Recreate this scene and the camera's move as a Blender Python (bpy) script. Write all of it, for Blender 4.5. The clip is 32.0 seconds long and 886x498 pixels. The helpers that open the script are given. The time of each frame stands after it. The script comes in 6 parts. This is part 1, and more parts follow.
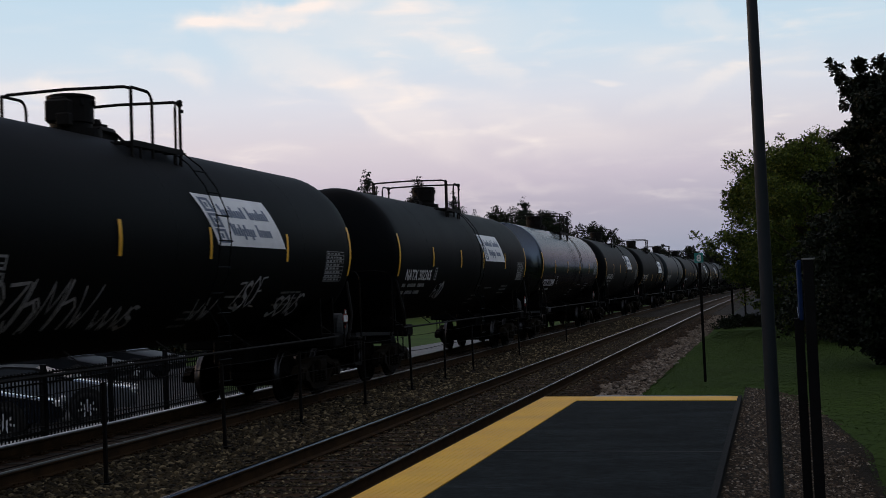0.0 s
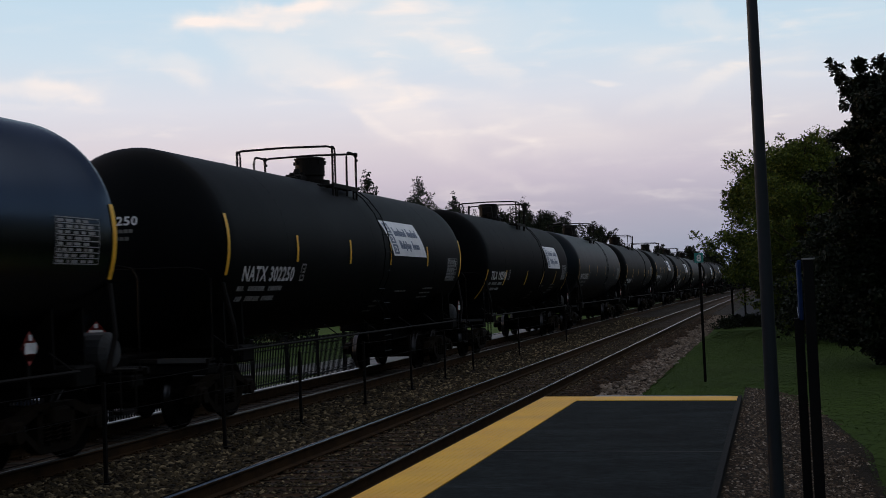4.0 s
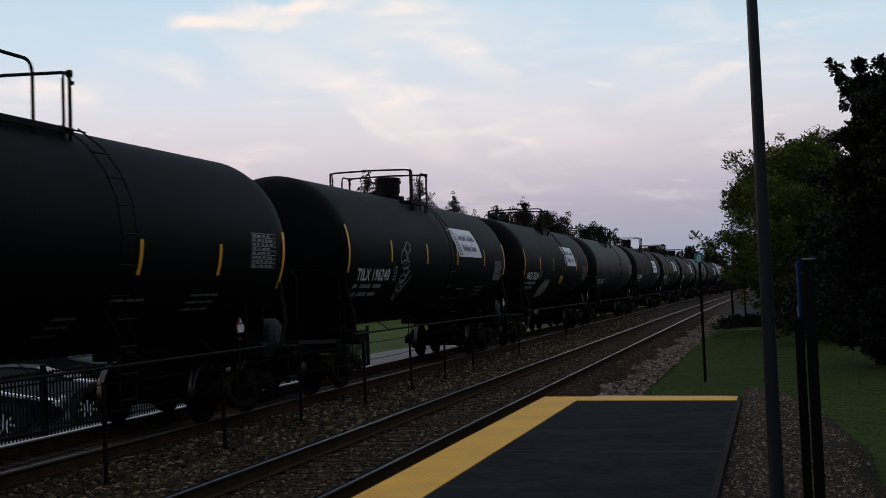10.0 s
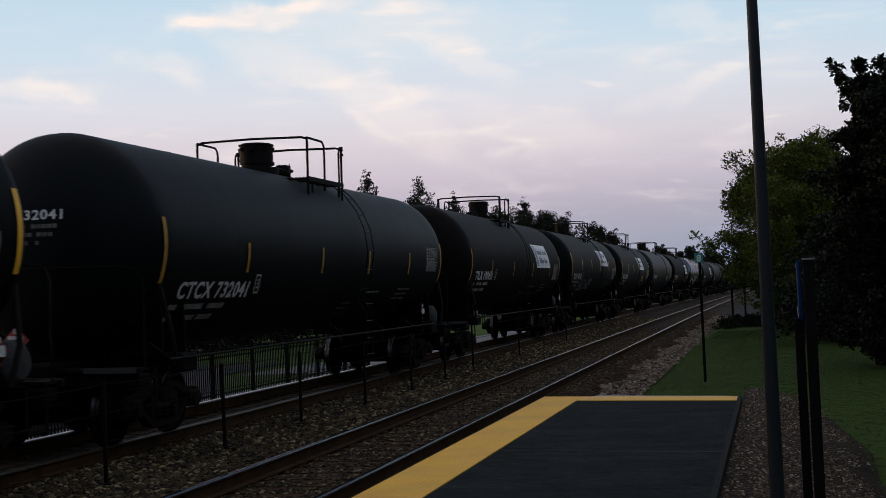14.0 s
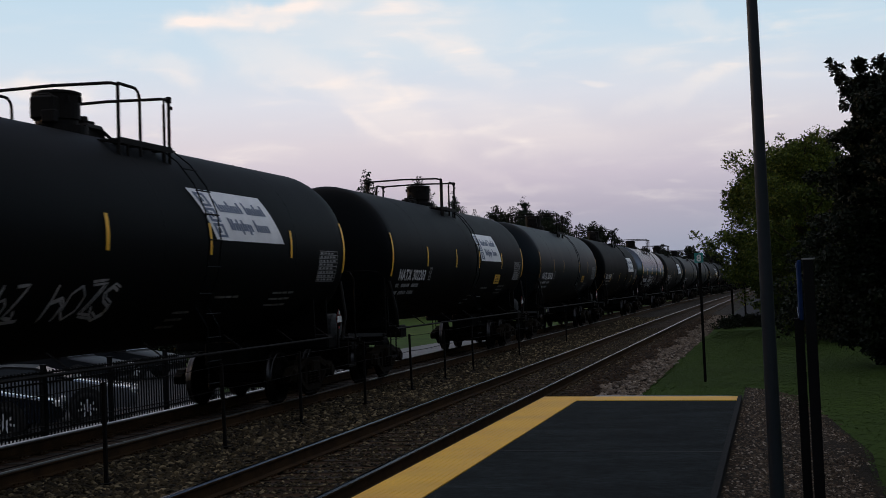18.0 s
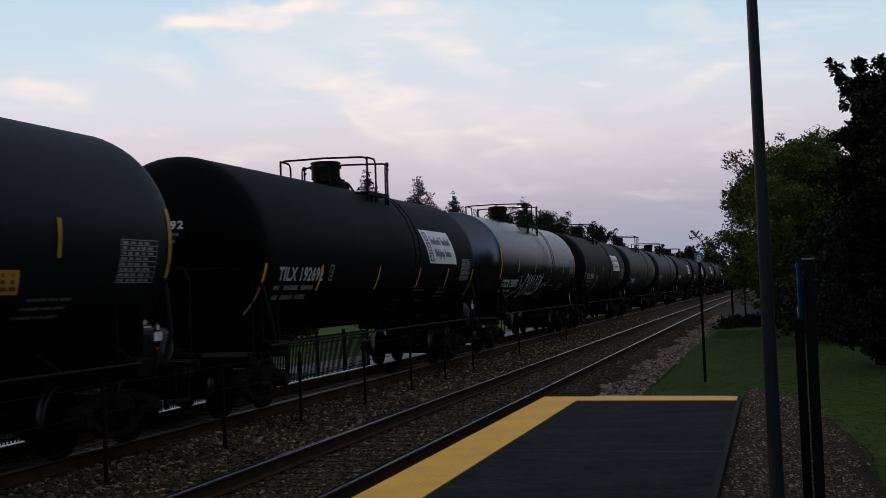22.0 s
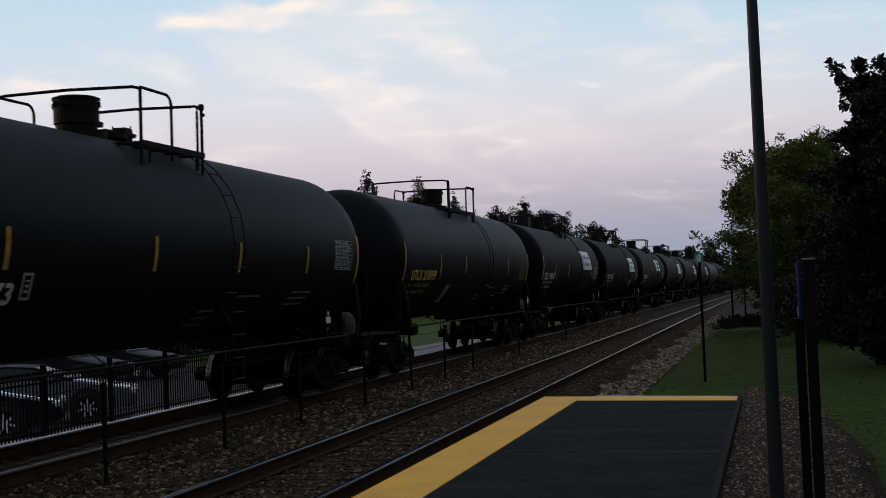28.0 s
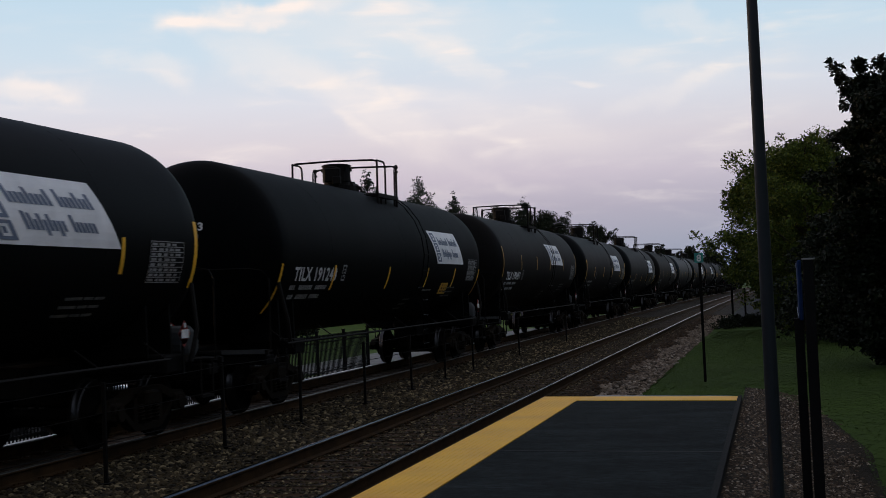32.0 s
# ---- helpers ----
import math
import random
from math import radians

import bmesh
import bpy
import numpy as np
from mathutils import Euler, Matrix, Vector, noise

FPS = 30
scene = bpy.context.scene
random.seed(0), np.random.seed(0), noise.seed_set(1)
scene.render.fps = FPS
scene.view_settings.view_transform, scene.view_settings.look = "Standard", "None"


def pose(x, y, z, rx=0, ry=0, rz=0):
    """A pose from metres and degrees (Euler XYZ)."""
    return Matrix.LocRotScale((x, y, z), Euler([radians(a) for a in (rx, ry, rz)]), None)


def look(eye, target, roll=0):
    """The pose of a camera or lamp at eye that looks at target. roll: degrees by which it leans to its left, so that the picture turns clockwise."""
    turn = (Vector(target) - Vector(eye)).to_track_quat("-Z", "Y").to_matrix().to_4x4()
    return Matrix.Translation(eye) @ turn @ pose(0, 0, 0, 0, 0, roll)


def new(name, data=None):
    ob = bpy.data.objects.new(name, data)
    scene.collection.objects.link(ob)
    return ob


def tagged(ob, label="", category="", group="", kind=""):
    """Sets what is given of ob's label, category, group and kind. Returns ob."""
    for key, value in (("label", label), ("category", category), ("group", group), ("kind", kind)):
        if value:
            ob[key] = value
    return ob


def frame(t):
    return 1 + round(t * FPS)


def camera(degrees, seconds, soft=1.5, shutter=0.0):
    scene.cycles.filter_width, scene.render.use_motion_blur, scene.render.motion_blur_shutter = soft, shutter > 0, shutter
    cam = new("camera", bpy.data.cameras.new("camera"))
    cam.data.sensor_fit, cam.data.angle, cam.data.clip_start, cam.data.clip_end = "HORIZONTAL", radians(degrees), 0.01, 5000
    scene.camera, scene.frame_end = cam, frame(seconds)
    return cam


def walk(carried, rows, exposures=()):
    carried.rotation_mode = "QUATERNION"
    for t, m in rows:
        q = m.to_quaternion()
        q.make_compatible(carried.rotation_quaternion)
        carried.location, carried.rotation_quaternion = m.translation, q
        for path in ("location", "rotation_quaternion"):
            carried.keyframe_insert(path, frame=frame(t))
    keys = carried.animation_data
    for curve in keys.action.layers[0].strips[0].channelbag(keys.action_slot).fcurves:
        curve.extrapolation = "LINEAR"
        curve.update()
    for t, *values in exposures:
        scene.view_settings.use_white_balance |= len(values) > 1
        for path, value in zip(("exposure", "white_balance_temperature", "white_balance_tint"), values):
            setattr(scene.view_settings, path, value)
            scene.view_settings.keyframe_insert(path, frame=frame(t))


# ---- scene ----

from functools import lru_cache

CLIP = 32.0
EYE = (0.0, 0.0, 1.857)
YAW, PITCH, ROLL = 14.074, 1.893, -2.49
cam = camera(37.59, CLIP, soft=0.6, shutter=0.15)
_f = (-math.sin(radians(YAW)) * math.cos(radians(PITCH)), math.cos(radians(YAW)) * math.cos(radians(PITCH)), math.sin(radians(PITCH)))
_pose = look(EYE, (EYE[0] + _f[0], EYE[1] + _f[1], EYE[2] + _f[2]), ROLL)
walk(cam, [(0.0, _pose), (CLIP, _pose)])

# ---- world, sun ----
world = bpy.data.worlds.new("dusk_sky")
scene.world = world
world.use_nodes = True
wn = world.node_tree.nodes
sky = wn.new("ShaderNodeTexSky")
sky.sky_type, sky.sun_disc = "NISHITA", False
sky.sun_elevation, sky.sun_rotation = radians(9.0), radians(282.0)
sky.air_density, sky.dust_density, sky.ozone_density = 1.0, 1.5, 2.0
wn["Background"].inputs["Strength"].default_value = 0.122
warm = wn.new("ShaderNodeMix")
warm.data_type, warm.blend_type = "RGBA", "MULTIPLY"
warm.inputs[0].default_value = 1.0
warm.inputs[7].default_value = (1.07, 0.93, 1.0, 1)
world.node_tree.links.new(sky.outputs[0], warm.inputs[6])
world.node_tree.links.new(warm.outputs[2], wn["Background"].inputs["Color"])
sun = new("sun", bpy.data.lights.new("sun", "SUN"))
sun.data.energy, sun.data.angle, sun.data.color = 0.78, radians(125), (1.0, 0.95, 0.90)
sun.matrix_world = look((0, 0, 0), (-0.28, 0.06, -0.95))


# ---- materials ----
def nodes_of(name):
    m = bpy.data.materials.new(name)
    m.use_nodes = True
    t = m.node_tree
    return m, t.nodes, t.links, t.nodes["Principled BSDF"]


@lru_cache(None)
def mat(name, col, rough=0.7, metal=0.0, var=0.25, scale=8.0, fine=60.0, bump=0.2, dist=0.01, spec=0.5, tint=None, streak=False, rnd=0.0, coat=0.0, sheen=0.1, gloss=None):
    """A surface with stains at a large and grain at a small scale; rnd: variation from piece to piece."""
    m, n, l, b = nodes_of(name)
    co = n.new("ShaderNodeTexCoord")
    src = co.outputs["Object"]
    if streak:
        mp = n.new("ShaderNodeMapping")
        mp.inputs["Scale"].default_value = (1, 1, 0.15)
        l.new(src, mp.inputs[0])
        src = mp.outputs[0]
    big, small = n.new("ShaderNodeTexNoise"), n.new("ShaderNodeTexNoise")
    big.inputs["Scale"].default_value, big.inputs["Detail"].default_value = scale, 5
    small.inputs["Scale"].default_value, small.inputs["Detail"].default_value = fine, 3
    l.new(src, big.inputs["Vector"]), l.new(co.outputs["Object"], small.inputs["Vector"])
    mix = n.new("ShaderNodeMix")
    mix.data_type = "RGBA"
    dark = tint or tuple(c * (1 - var) for c in col)
    lite = tuple(min(1, c * (1 + var)) for c in col)
    mix.inputs[6].default_value, mix.inputs[7].default_value = (*dark, 1), (*lite, 1)
    ramp = n.new("ShaderNodeMapRange")
    ramp.inputs[1].default_value, ramp.inputs[2].default_value = 0.3, 0.7
    l.new(big.outputs[0], ramp.inputs[0]), l.new(ramp.outputs[0], mix.inputs[0])
    grain = n.new("ShaderNodeMix")
    grain.data_type, grain.blend_type = "RGBA", "MULTIPLY"
    grain.inputs[0].default_value = 1.0
    g = n.new("ShaderNodeMapRange")
    g.inputs[1].default_value, g.inputs[2].default_value, g.inputs[3].default_value, g.inputs[4].default_value = 0.25, 0.75, 1 - var, 1 + var * 0.6
    l.new(small.outputs[0], g.inputs[0])
    l.new(mix.outputs[2], grain.inputs[6]), l.new(g.outputs[0], grain.inputs[7])
    out = grain.outputs[2]
    if rnd:
        oi = n.new("ShaderNodeObjectInfo")
        r = n.new("ShaderNodeMapRange")
        r.inputs[3].default_value, r.inputs[4].default_value = 1 - rnd, 1 + rnd
        l.new(oi.outputs["Random"], r.inputs[0])
        mm = n.new("ShaderNodeMix")
        mm.data_type, mm.blend_type = "RGBA", "MULTIPLY"
        mm.inputs[0].default_value = 1.0
        l.new(out, mm.inputs[6]), l.new(r.outputs[0], mm.inputs[7])
        out = mm.outputs[2]
    l.new(out, b.inputs["Base Color"])
    rr = n.new("ShaderNodeMapRange")
    rr.inputs[3].default_value, rr.inputs[4].default_value = max(0.03, rough - sheen), min(1, rough + sheen)
    l.new(big.outputs[0], rr.inputs[0]), l.new(rr.outputs[0], b.inputs["Roughness"])
    b.inputs["Metallic"].default_value, b.inputs["Specular IOR Level"].default_value = metal, spec
    b.inputs["Coat Weight"].default_value = coat
    if gloss:
        b.inputs["Specular Tint"].default_value = (*gloss, 1)
    if bump:
        bp = n.new("ShaderNodeBump")
        bp.inputs["Strength"].default_value, bp.inputs["Distance"].default_value = bump, dist
        l.new(small.outputs[0], bp.inputs["Height"]), l.new(bp.outputs[0], b.inputs["Normal"])
    return m


@lru_cache(None)
def island_mat(name, cols, rough=0.85, mottle=0.5):
    """Loose pieces joined in one mesh: each takes a tone of its own."""
    m, n, l, b = nodes_of(name)
    ge = n.new("ShaderNodeNewGeometry")
    cr = n.new("ShaderNodeValToRGB")
    e = cr.color_ramp.elements
    for i, c in enumerate(cols):
        el = e[i] if i < 2 else e.new(1.0)
        el.position, el.color = i / (len(cols) - 1), (*c, 1)
    l.new(ge.outputs["Random Per Island"], cr.inputs[0])
    no = n.new("ShaderNodeTexNoise")
    no.inputs["Scale"].default_value = 30
    mx = n.new("ShaderNodeMix")
    mx.data_type, mx.blend_type = "RGBA", "MULTIPLY"
    mx.inputs[0].default_value = mottle
    l.new(cr.outputs[0], mx.inputs[6]), l.new(no.outputs[0], mx.inputs[7])
    l.new(mx.outputs[2], b.inputs["Base Color"])
    b.inputs["Roughness"].default_value = rough
    b.inputs["Specular IOR Level"].default_value = 0.25
    return m


BLACKS = dict(
    # the closing colour triples put a cool, weaker sky sheen into the paint
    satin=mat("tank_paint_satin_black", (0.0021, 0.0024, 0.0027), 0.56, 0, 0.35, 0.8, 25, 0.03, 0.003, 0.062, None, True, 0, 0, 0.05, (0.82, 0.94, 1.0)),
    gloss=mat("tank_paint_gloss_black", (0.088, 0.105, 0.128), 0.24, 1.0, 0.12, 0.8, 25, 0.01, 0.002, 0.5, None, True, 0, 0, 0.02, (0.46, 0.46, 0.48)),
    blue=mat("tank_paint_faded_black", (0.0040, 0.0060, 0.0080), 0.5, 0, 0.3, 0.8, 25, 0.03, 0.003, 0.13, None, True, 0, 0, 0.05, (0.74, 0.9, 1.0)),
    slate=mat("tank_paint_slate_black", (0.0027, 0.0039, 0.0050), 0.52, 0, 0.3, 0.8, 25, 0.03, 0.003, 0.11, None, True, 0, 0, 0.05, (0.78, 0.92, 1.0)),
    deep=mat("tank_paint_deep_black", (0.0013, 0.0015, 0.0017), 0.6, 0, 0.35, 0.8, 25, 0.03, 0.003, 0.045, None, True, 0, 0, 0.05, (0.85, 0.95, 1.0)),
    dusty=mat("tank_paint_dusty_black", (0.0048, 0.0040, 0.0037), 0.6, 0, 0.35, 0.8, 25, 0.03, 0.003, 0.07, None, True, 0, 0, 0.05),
)
FRAME_BLACK = mat("underframe_black", (0.0032, 0.0029, 0.0027), 0.7, 0, 0.4, 3, 40, 0.2, spec=0.08)
TRUCK = mat("truck_grimy_steel", (0.0105, 0.0072, 0.004), 0.8, 0.1, 0.4, 5, 50, 0.4, spec=0.1)
WHEEL = mat("wheel_steel", (0.0038, 0.0031, 0.0026), 0.8, 0.0, 0.3, 6, 40, 0.2, spec=0.04)
TREAD = mat("wheel_tread_bright", (0.04, 0.04, 0.042), 0.32, 1.0, 0.1, 6, 40, 0.0)
FITTING = mat("fitting_rusty_black", (0.0062, 0.0050, 0.0042), 0.7, 0.1, 0.4, 6, 50, 0.3, spec=0.15)
GREY_PAINT = mat("worn_grey_paint", (0.026, 0.029, 0.031), 0.8, 0, 0.25, 5, 50, 0.1)
REFLECT = mat("reflective_yellow", (0.95, 0.50, 0.03), 0.45, 0, 0.12, 5, 60, 0.05)
DIM_STRIPE = mat("reflective_yellow_dim", (0.42, 0.22, 0.02), 0.55, 0, 0.35, 6, 60, 0.05)
WHITE_PAINT = mat("stencil_white", (0.6552, 0.6552, 0.6552), 0.7, 0, 0.2, 6, 60, 0.0)
DIM_WHITE = mat("worn_stencil_white", (0.2856, 0.2856, 0.2856), 0.8, 0, 0.3, 6, 60, 0.0)
LOW_PRINT = mat("dim_stencil_white", (0.11, 0.11, 0.105), 0.85, 0, 0.4, 6, 60, 0.0)
GREY_WASH = mat("grey_wash", (0.24, 0.24, 0.21), 0.85, 0, 0.5, 9, 60, 0.0)
DIM_YELLOW = mat("worn_stencil_yellow", (0.14, 0.075, 0.008), 0.8, 0, 0.3, 6, 60, 0.0)
YELLOW_PAINT = mat("stencil_yellow", (0.62, 0.34, 0.03), 0.7, 0, 0.2, 6, 60, 0.0)
BOARD = mat("board_white", (0.90, 0.90, 0.92), 0.5, 0, 0.08, 3, 60, 0.02)
BOARD_BLUE = mat("board_blue", (0.17, 0.205, 0.29), 0.6, 0, 0.1, 3, 60, 0.0)
PLACARD_RED = mat("placard_red", (0.46, 0.07, 0.06), 0.6, 0, 0.1, 3, 60, 0.0)
# polished head under the train: the train's shade is put into this darker colour
RAIL_SHADED = mat("rail_shaded_head", (0.075, 0.072, 0.062), 0.45, 1.0, 0.3, 2, 30, 0.03)
RAIL_TOP = mat("rail_polished_head", (0.25, 0.25, 0.255), 0.16, 1.0, 0.1, 2, 30, 0.03, gloss=(0.38, 0.38, 0.38))
RAIL_WEB = mat("rail_rusty_web", (0.04452, 0.0247, 0.01056), 0.9, 0.1, 0.4, 4, 60, 0.3, spec=0.1)
TIE = mat("creosoted_timber", (0.03116, 0.01835, 0.008316), 0.9, 0, 0.4, 3, 40, 0.5, 0.01, 0.3, None, False, 0.35)
BALLAST_BED = mat("ballast_bed", (0.022, 0.0145, 0.0070), 0.95, 0, 0.5, 1.2, 30, 1.0, 0.04, 0.2)
STONES = island_mat("ballast_stones", ((0.007, 0.0050, 0.0022), (0.032, 0.0225, 0.0095), (0.080, 0.058, 0.026), (0.012, 0.009, 0.004), (0.32, 0.25, 0.14)), 0.9)
PALE_STONES = island_mat("pale_gravel", ((0.062, 0.045, 0.032), (0.19, 0.14, 0.10), (0.30, 0.23, 0.17), (0.13, 0.10, 0.08), (0.48, 0.40, 0.32)), 0.9)
RUST_STONES = island_mat("rusty_stones", ((0.024, 0.013, 0.006), (0.055, 0.030, 0.014), (0.085, 0.050, 0.025), (0.016, 0.010, 0.005), (0.17, 0.115, 0.07)), 0.9)
GRAVEL = island_mat("brown_gravel", ((0.032, 0.022, 0.014), (0.11, 0.076, 0.050), (0.20, 0.145, 0.098), (0.065, 0.046, 0.032), (0.52, 0.43, 0.34)), 0.9)
SOIL = mat("rusty_fines", (0.04452, 0.02234, 0.00887), 0.95, 0, 0.4, 2, 40, 0.6, 0.02, 0.2)
VERGE = mat("verge_gravel", (0.017, 0.0165, 0.018), 0.95, 0, 0.4, 0.8, 14, 0.8, 0.04, 0.2)
def deck_mat():
    """Asphalt with raked streaks across the platform, mottling and pale scuffs."""
    m, n, l, b = nodes_of("platform_asphalt")
    co = n.new("ShaderNodeTexCoord")
    tone = None
    for scale, stretch, lo, hi, amt in ((1.0, (0.5, 2.5, 1), 0.3, 0.7, 0.28), (2.2, (1, 1.4, 1), 0.3, 0.72, 0.45), (12.0, (0.8, 1.4, 1), 0.32, 0.68, 0.5), (60.0, (1, 1.5, 1), 0.28, 0.75, 0.8)):
        mp, no, mr = n.new("ShaderNodeMapping"), n.new("ShaderNodeTexNoise"), n.new("ShaderNodeMapRange")
        mp.inputs["Scale"].default_value = stretch
        no.inputs["Scale"].default_value, no.inputs["Detail"].default_value = scale, 4
        mr.inputs[1].default_value, mr.inputs[2].default_value, mr.inputs[3].default_value, mr.inputs[4].default_value = lo, hi, 1 - amt, 1 + amt
        l.new(co.outputs["Object"], mp.inputs[0]), l.new(mp.outputs[0], no.inputs["Vector"]), l.new(no.outputs[0], mr.inputs[0])
        if tone is None:
            tone = mr.outputs[0]
        else:
            mu = n.new("ShaderNodeMath")
            mu.operation = "MULTIPLY"
            l.new(tone, mu.inputs[0]), l.new(mr.outputs[0], mu.inputs[1])
            tone = mu.outputs[0]
        last = no
    mx = n.new("ShaderNodeMix")
    mx.data_type, mx.blend_type = "RGBA", "MULTIPLY"
    mx.inputs[0].default_value = 1.0
    mx.inputs[6].default_value = (0.0100, 0.0136, 0.0146, 1)
    l.new(tone, mx.inputs[7]), l.new(mx.outputs[2], b.inputs["Base Color"])
    b.inputs["Roughness"].default_value, b.inputs["Specular IOR Level"].default_value = 0.9, 0.1
    bp = n.new("ShaderNodeBump")
    bp.inputs["Strength"].default_value, bp.inputs["Distance"].default_value = 0.8, 0.006
    l.new(last.outputs[0], bp.inputs["Height"]), l.new(bp.outputs[0], b.inputs["Normal"])
    return m


ASPHALT = deck_mat()
SCUFF = mat("scuffed_joint", (0.015, 0.017, 0.018), 0.9, 0, 0.75, 2.5, 30, 0.3, 0.004, 0.3, (0.006, 0.007, 0.0075))
ROAD = mat("worn_pale_asphalt", (0.026, 0.027, 0.0285), 0.9, 0, 0.2, 0.6, 60, 0.3, 0.01, 0.3)
PATH = mat("grey_path", (0.17, 0.17, 0.17), 0.9, 0, 0.25, 1.5, 50, 0.3, 0.006)
CONCRETE = mat("concrete_edge", (0.40, 0.40, 0.39), 0.85, 0, 0.25, 3, 60, 0.4, 0.006)
TIMBER = mat("dark_kerb_timber", (0.0105, 0.0112, 0.0115), 0.9, 0, 0.5, 3, 50, 0.6, 0.01, 0.2)
TACTILE = mat("tactile_yellow", (0.95, 0.49, 0.03), 0.6, 0, 0.13, 1.4, 70, 0.15, 0.004)
GRASS_SOIL = mat("lawn_ground", (0.044, 0.081, 0.008), 0.95, 0, 0.22, 0.35, 5, 0.1, 0.01, 0.15)
POLE_GREY = mat("galvanised_pole", (0.0126, 0.01764, 0.02352), 0.55, 0.0, 0.15, 3, 40, 0.08, 0.002, 0.3, None, True)
POST_BLACK = mat("black_post_paint", (0.006, 0.006, 0.0065), 0.6, 0, 0.3, 5, 60, 0.1, spec=0.1)
STEEL_POST = mat("dull_fence_steel", (0.006, 0.005, 0.0045), 0.8, 0.1, 0.3, 5, 60, 0.1, spec=0.1)
SIGN_BLUE = mat("sign_blue", (0.010, 0.032, 0.11), 0.9, 0, 0.12, 3, 60, 0.02, spec=0.15)
SIGN_TEAL = mat("sign_teal", (0.02, 0.22, 0.19), 0.5, 0, 0.1, 3, 60, 0.02)
BARK = mat("bark", (0.045, 0.034, 0.025), 0.95, 0, 0.4, 4, 30, 0.8, 0.03, 0.2, None, True)
CAR_SILVER = mat("car_silver_paint", (0.22, 0.24, 0.27), 0.2, 0.3, 0.05, 2, 40, 0.0, 0.01, 0.5, None, False, 0, 0.6)
CAR_DARK = mat("car_dark_blue_paint", (0.014, 0.018, 0.028), 0.14, 0.1, 0.05, 2, 40, 0.0, 0.01, 0.5, None, False, 0, 0.6)
CAR_GREY = mat("car_dark_grey_paint", (0.012, 0.013, 0.015), 0.5, 0.0, 0.1, 2, 40, 0.0, 0.01, 0.12)
CAR_GLASS = mat("car_glass", (0.02, 0.025, 0.03), 0.12, 0, 0.05, 2, 40, 0.0, 0.01, 0.12)
TYRE = mat("tyre_rubber", (0.018, 0.018, 0.018), 0.85, 0, 0.2, 5, 60, 0.2)
ALLOY = mat("alloy_rim", (0.80, 0.81, 0.83), 0.35, 0.2, 0.1, 5, 60, 0.0)
# near-black leaf tones: the deep shade among the foliage is put into the colour
LEAF_SHADED = island_mat("maple_leaves", ((0.0026, 0.0062, 0.0017), (0.0052, 0.0115, 0.0026), (0.0110, 0.0205, 0.0040)), 0.7)
LEAF_OLIVE = island_mat("locust_leaves", ((0.024, 0.046, 0.0042), (0.070, 0.108, 0.0080), (0.150, 0.170, 0.0125)), 0.75)
LEAF_RUST = island_mat("rusty_leaves", ((0.03, 0.03, 0.005), (0.10, 0.045, 0.008), (0.17, 0.06, 0.01)), 0.8)
LEAF_FAR = island_mat("far_leaves", ((0.00672, 0.01176, 0.00504), (0.01512, 0.02352, 0.0084), (0.0252, 0.03528, 0.01092)), 0.8)
NEEDLES = island_mat("spruce_needles", ((0.0084, 0.0168, 0.01008), (0.01848, 0.03024, 0.0168), (0.0252, 0.042, 0.02184)), 0.8)
BLADES = island_mat("grass_blades", ((0.046, 0.086, 0.009), (0.050, 0.092, 0.0095), (0.055, 0.098, 0.0105)), 0.9, 0.4)


# ---- mesh tools ----
def link_mesh(name, bm, material, parent=None, label="", smooth=False):
    me = bpy.data.meshes.new(name)
    if smooth:
        for f in bm.faces:
            f.smooth = True
    bm.to_mesh(me)
    bm.free()
    me.materials.append(material)
    ob = new(name, me)
    ob.parent = parent
    if label:
        tagged(ob, label)
    return ob


def part(name, bm, material, parent, label="", smooth=False):
    return link_mesh(name, bm, material, parent, label, smooth)


def share(name, me, parent, m, label=""):
    """A further object on a mesh that exists."""
    ob = new(name, me)
    ob.parent = parent
    ob.matrix_basis = m
    if label:
        tagged(ob, label)
    return ob


def pydata(name, verts, faces, material, parent=None, smooth=False):
    me = bpy.data.meshes.new(name)
    me.from_pydata(verts, [], faces)
    me.materials.append(material)
    if smooth:
        me.shade_smooth()
    ob = new(name, me)
    ob.parent = parent
    return ob


def empty(name, m=None):
    ob = new(name)
    ob.empty_display_size = 0.2
    if m is not None:
        ob.matrix_basis = m
    return ob


def box(bm, x0, y0, z0, x1, y1, z1, bev=0.0):
    vs = bmesh.ops.create_cube(bm, size=1.0, matrix=Matrix.Translation(((x0 + x1) / 2, (y0 + y1) / 2, (z0 + z1) / 2)) @ Matrix.Diagonal((abs(x1 - x0), abs(y1 - y0), abs(z1 - z0), 1)))["verts"]
    if bev:
        es = list({e for v in vs for e in v.link_edges})
        bmesh.ops.bevel(bm, geom=es, offset=bev, segments=1, affect="EDGES")
    return bm


def boxed(*a, **k):
    return box(bmesh.new(), *a, **k)


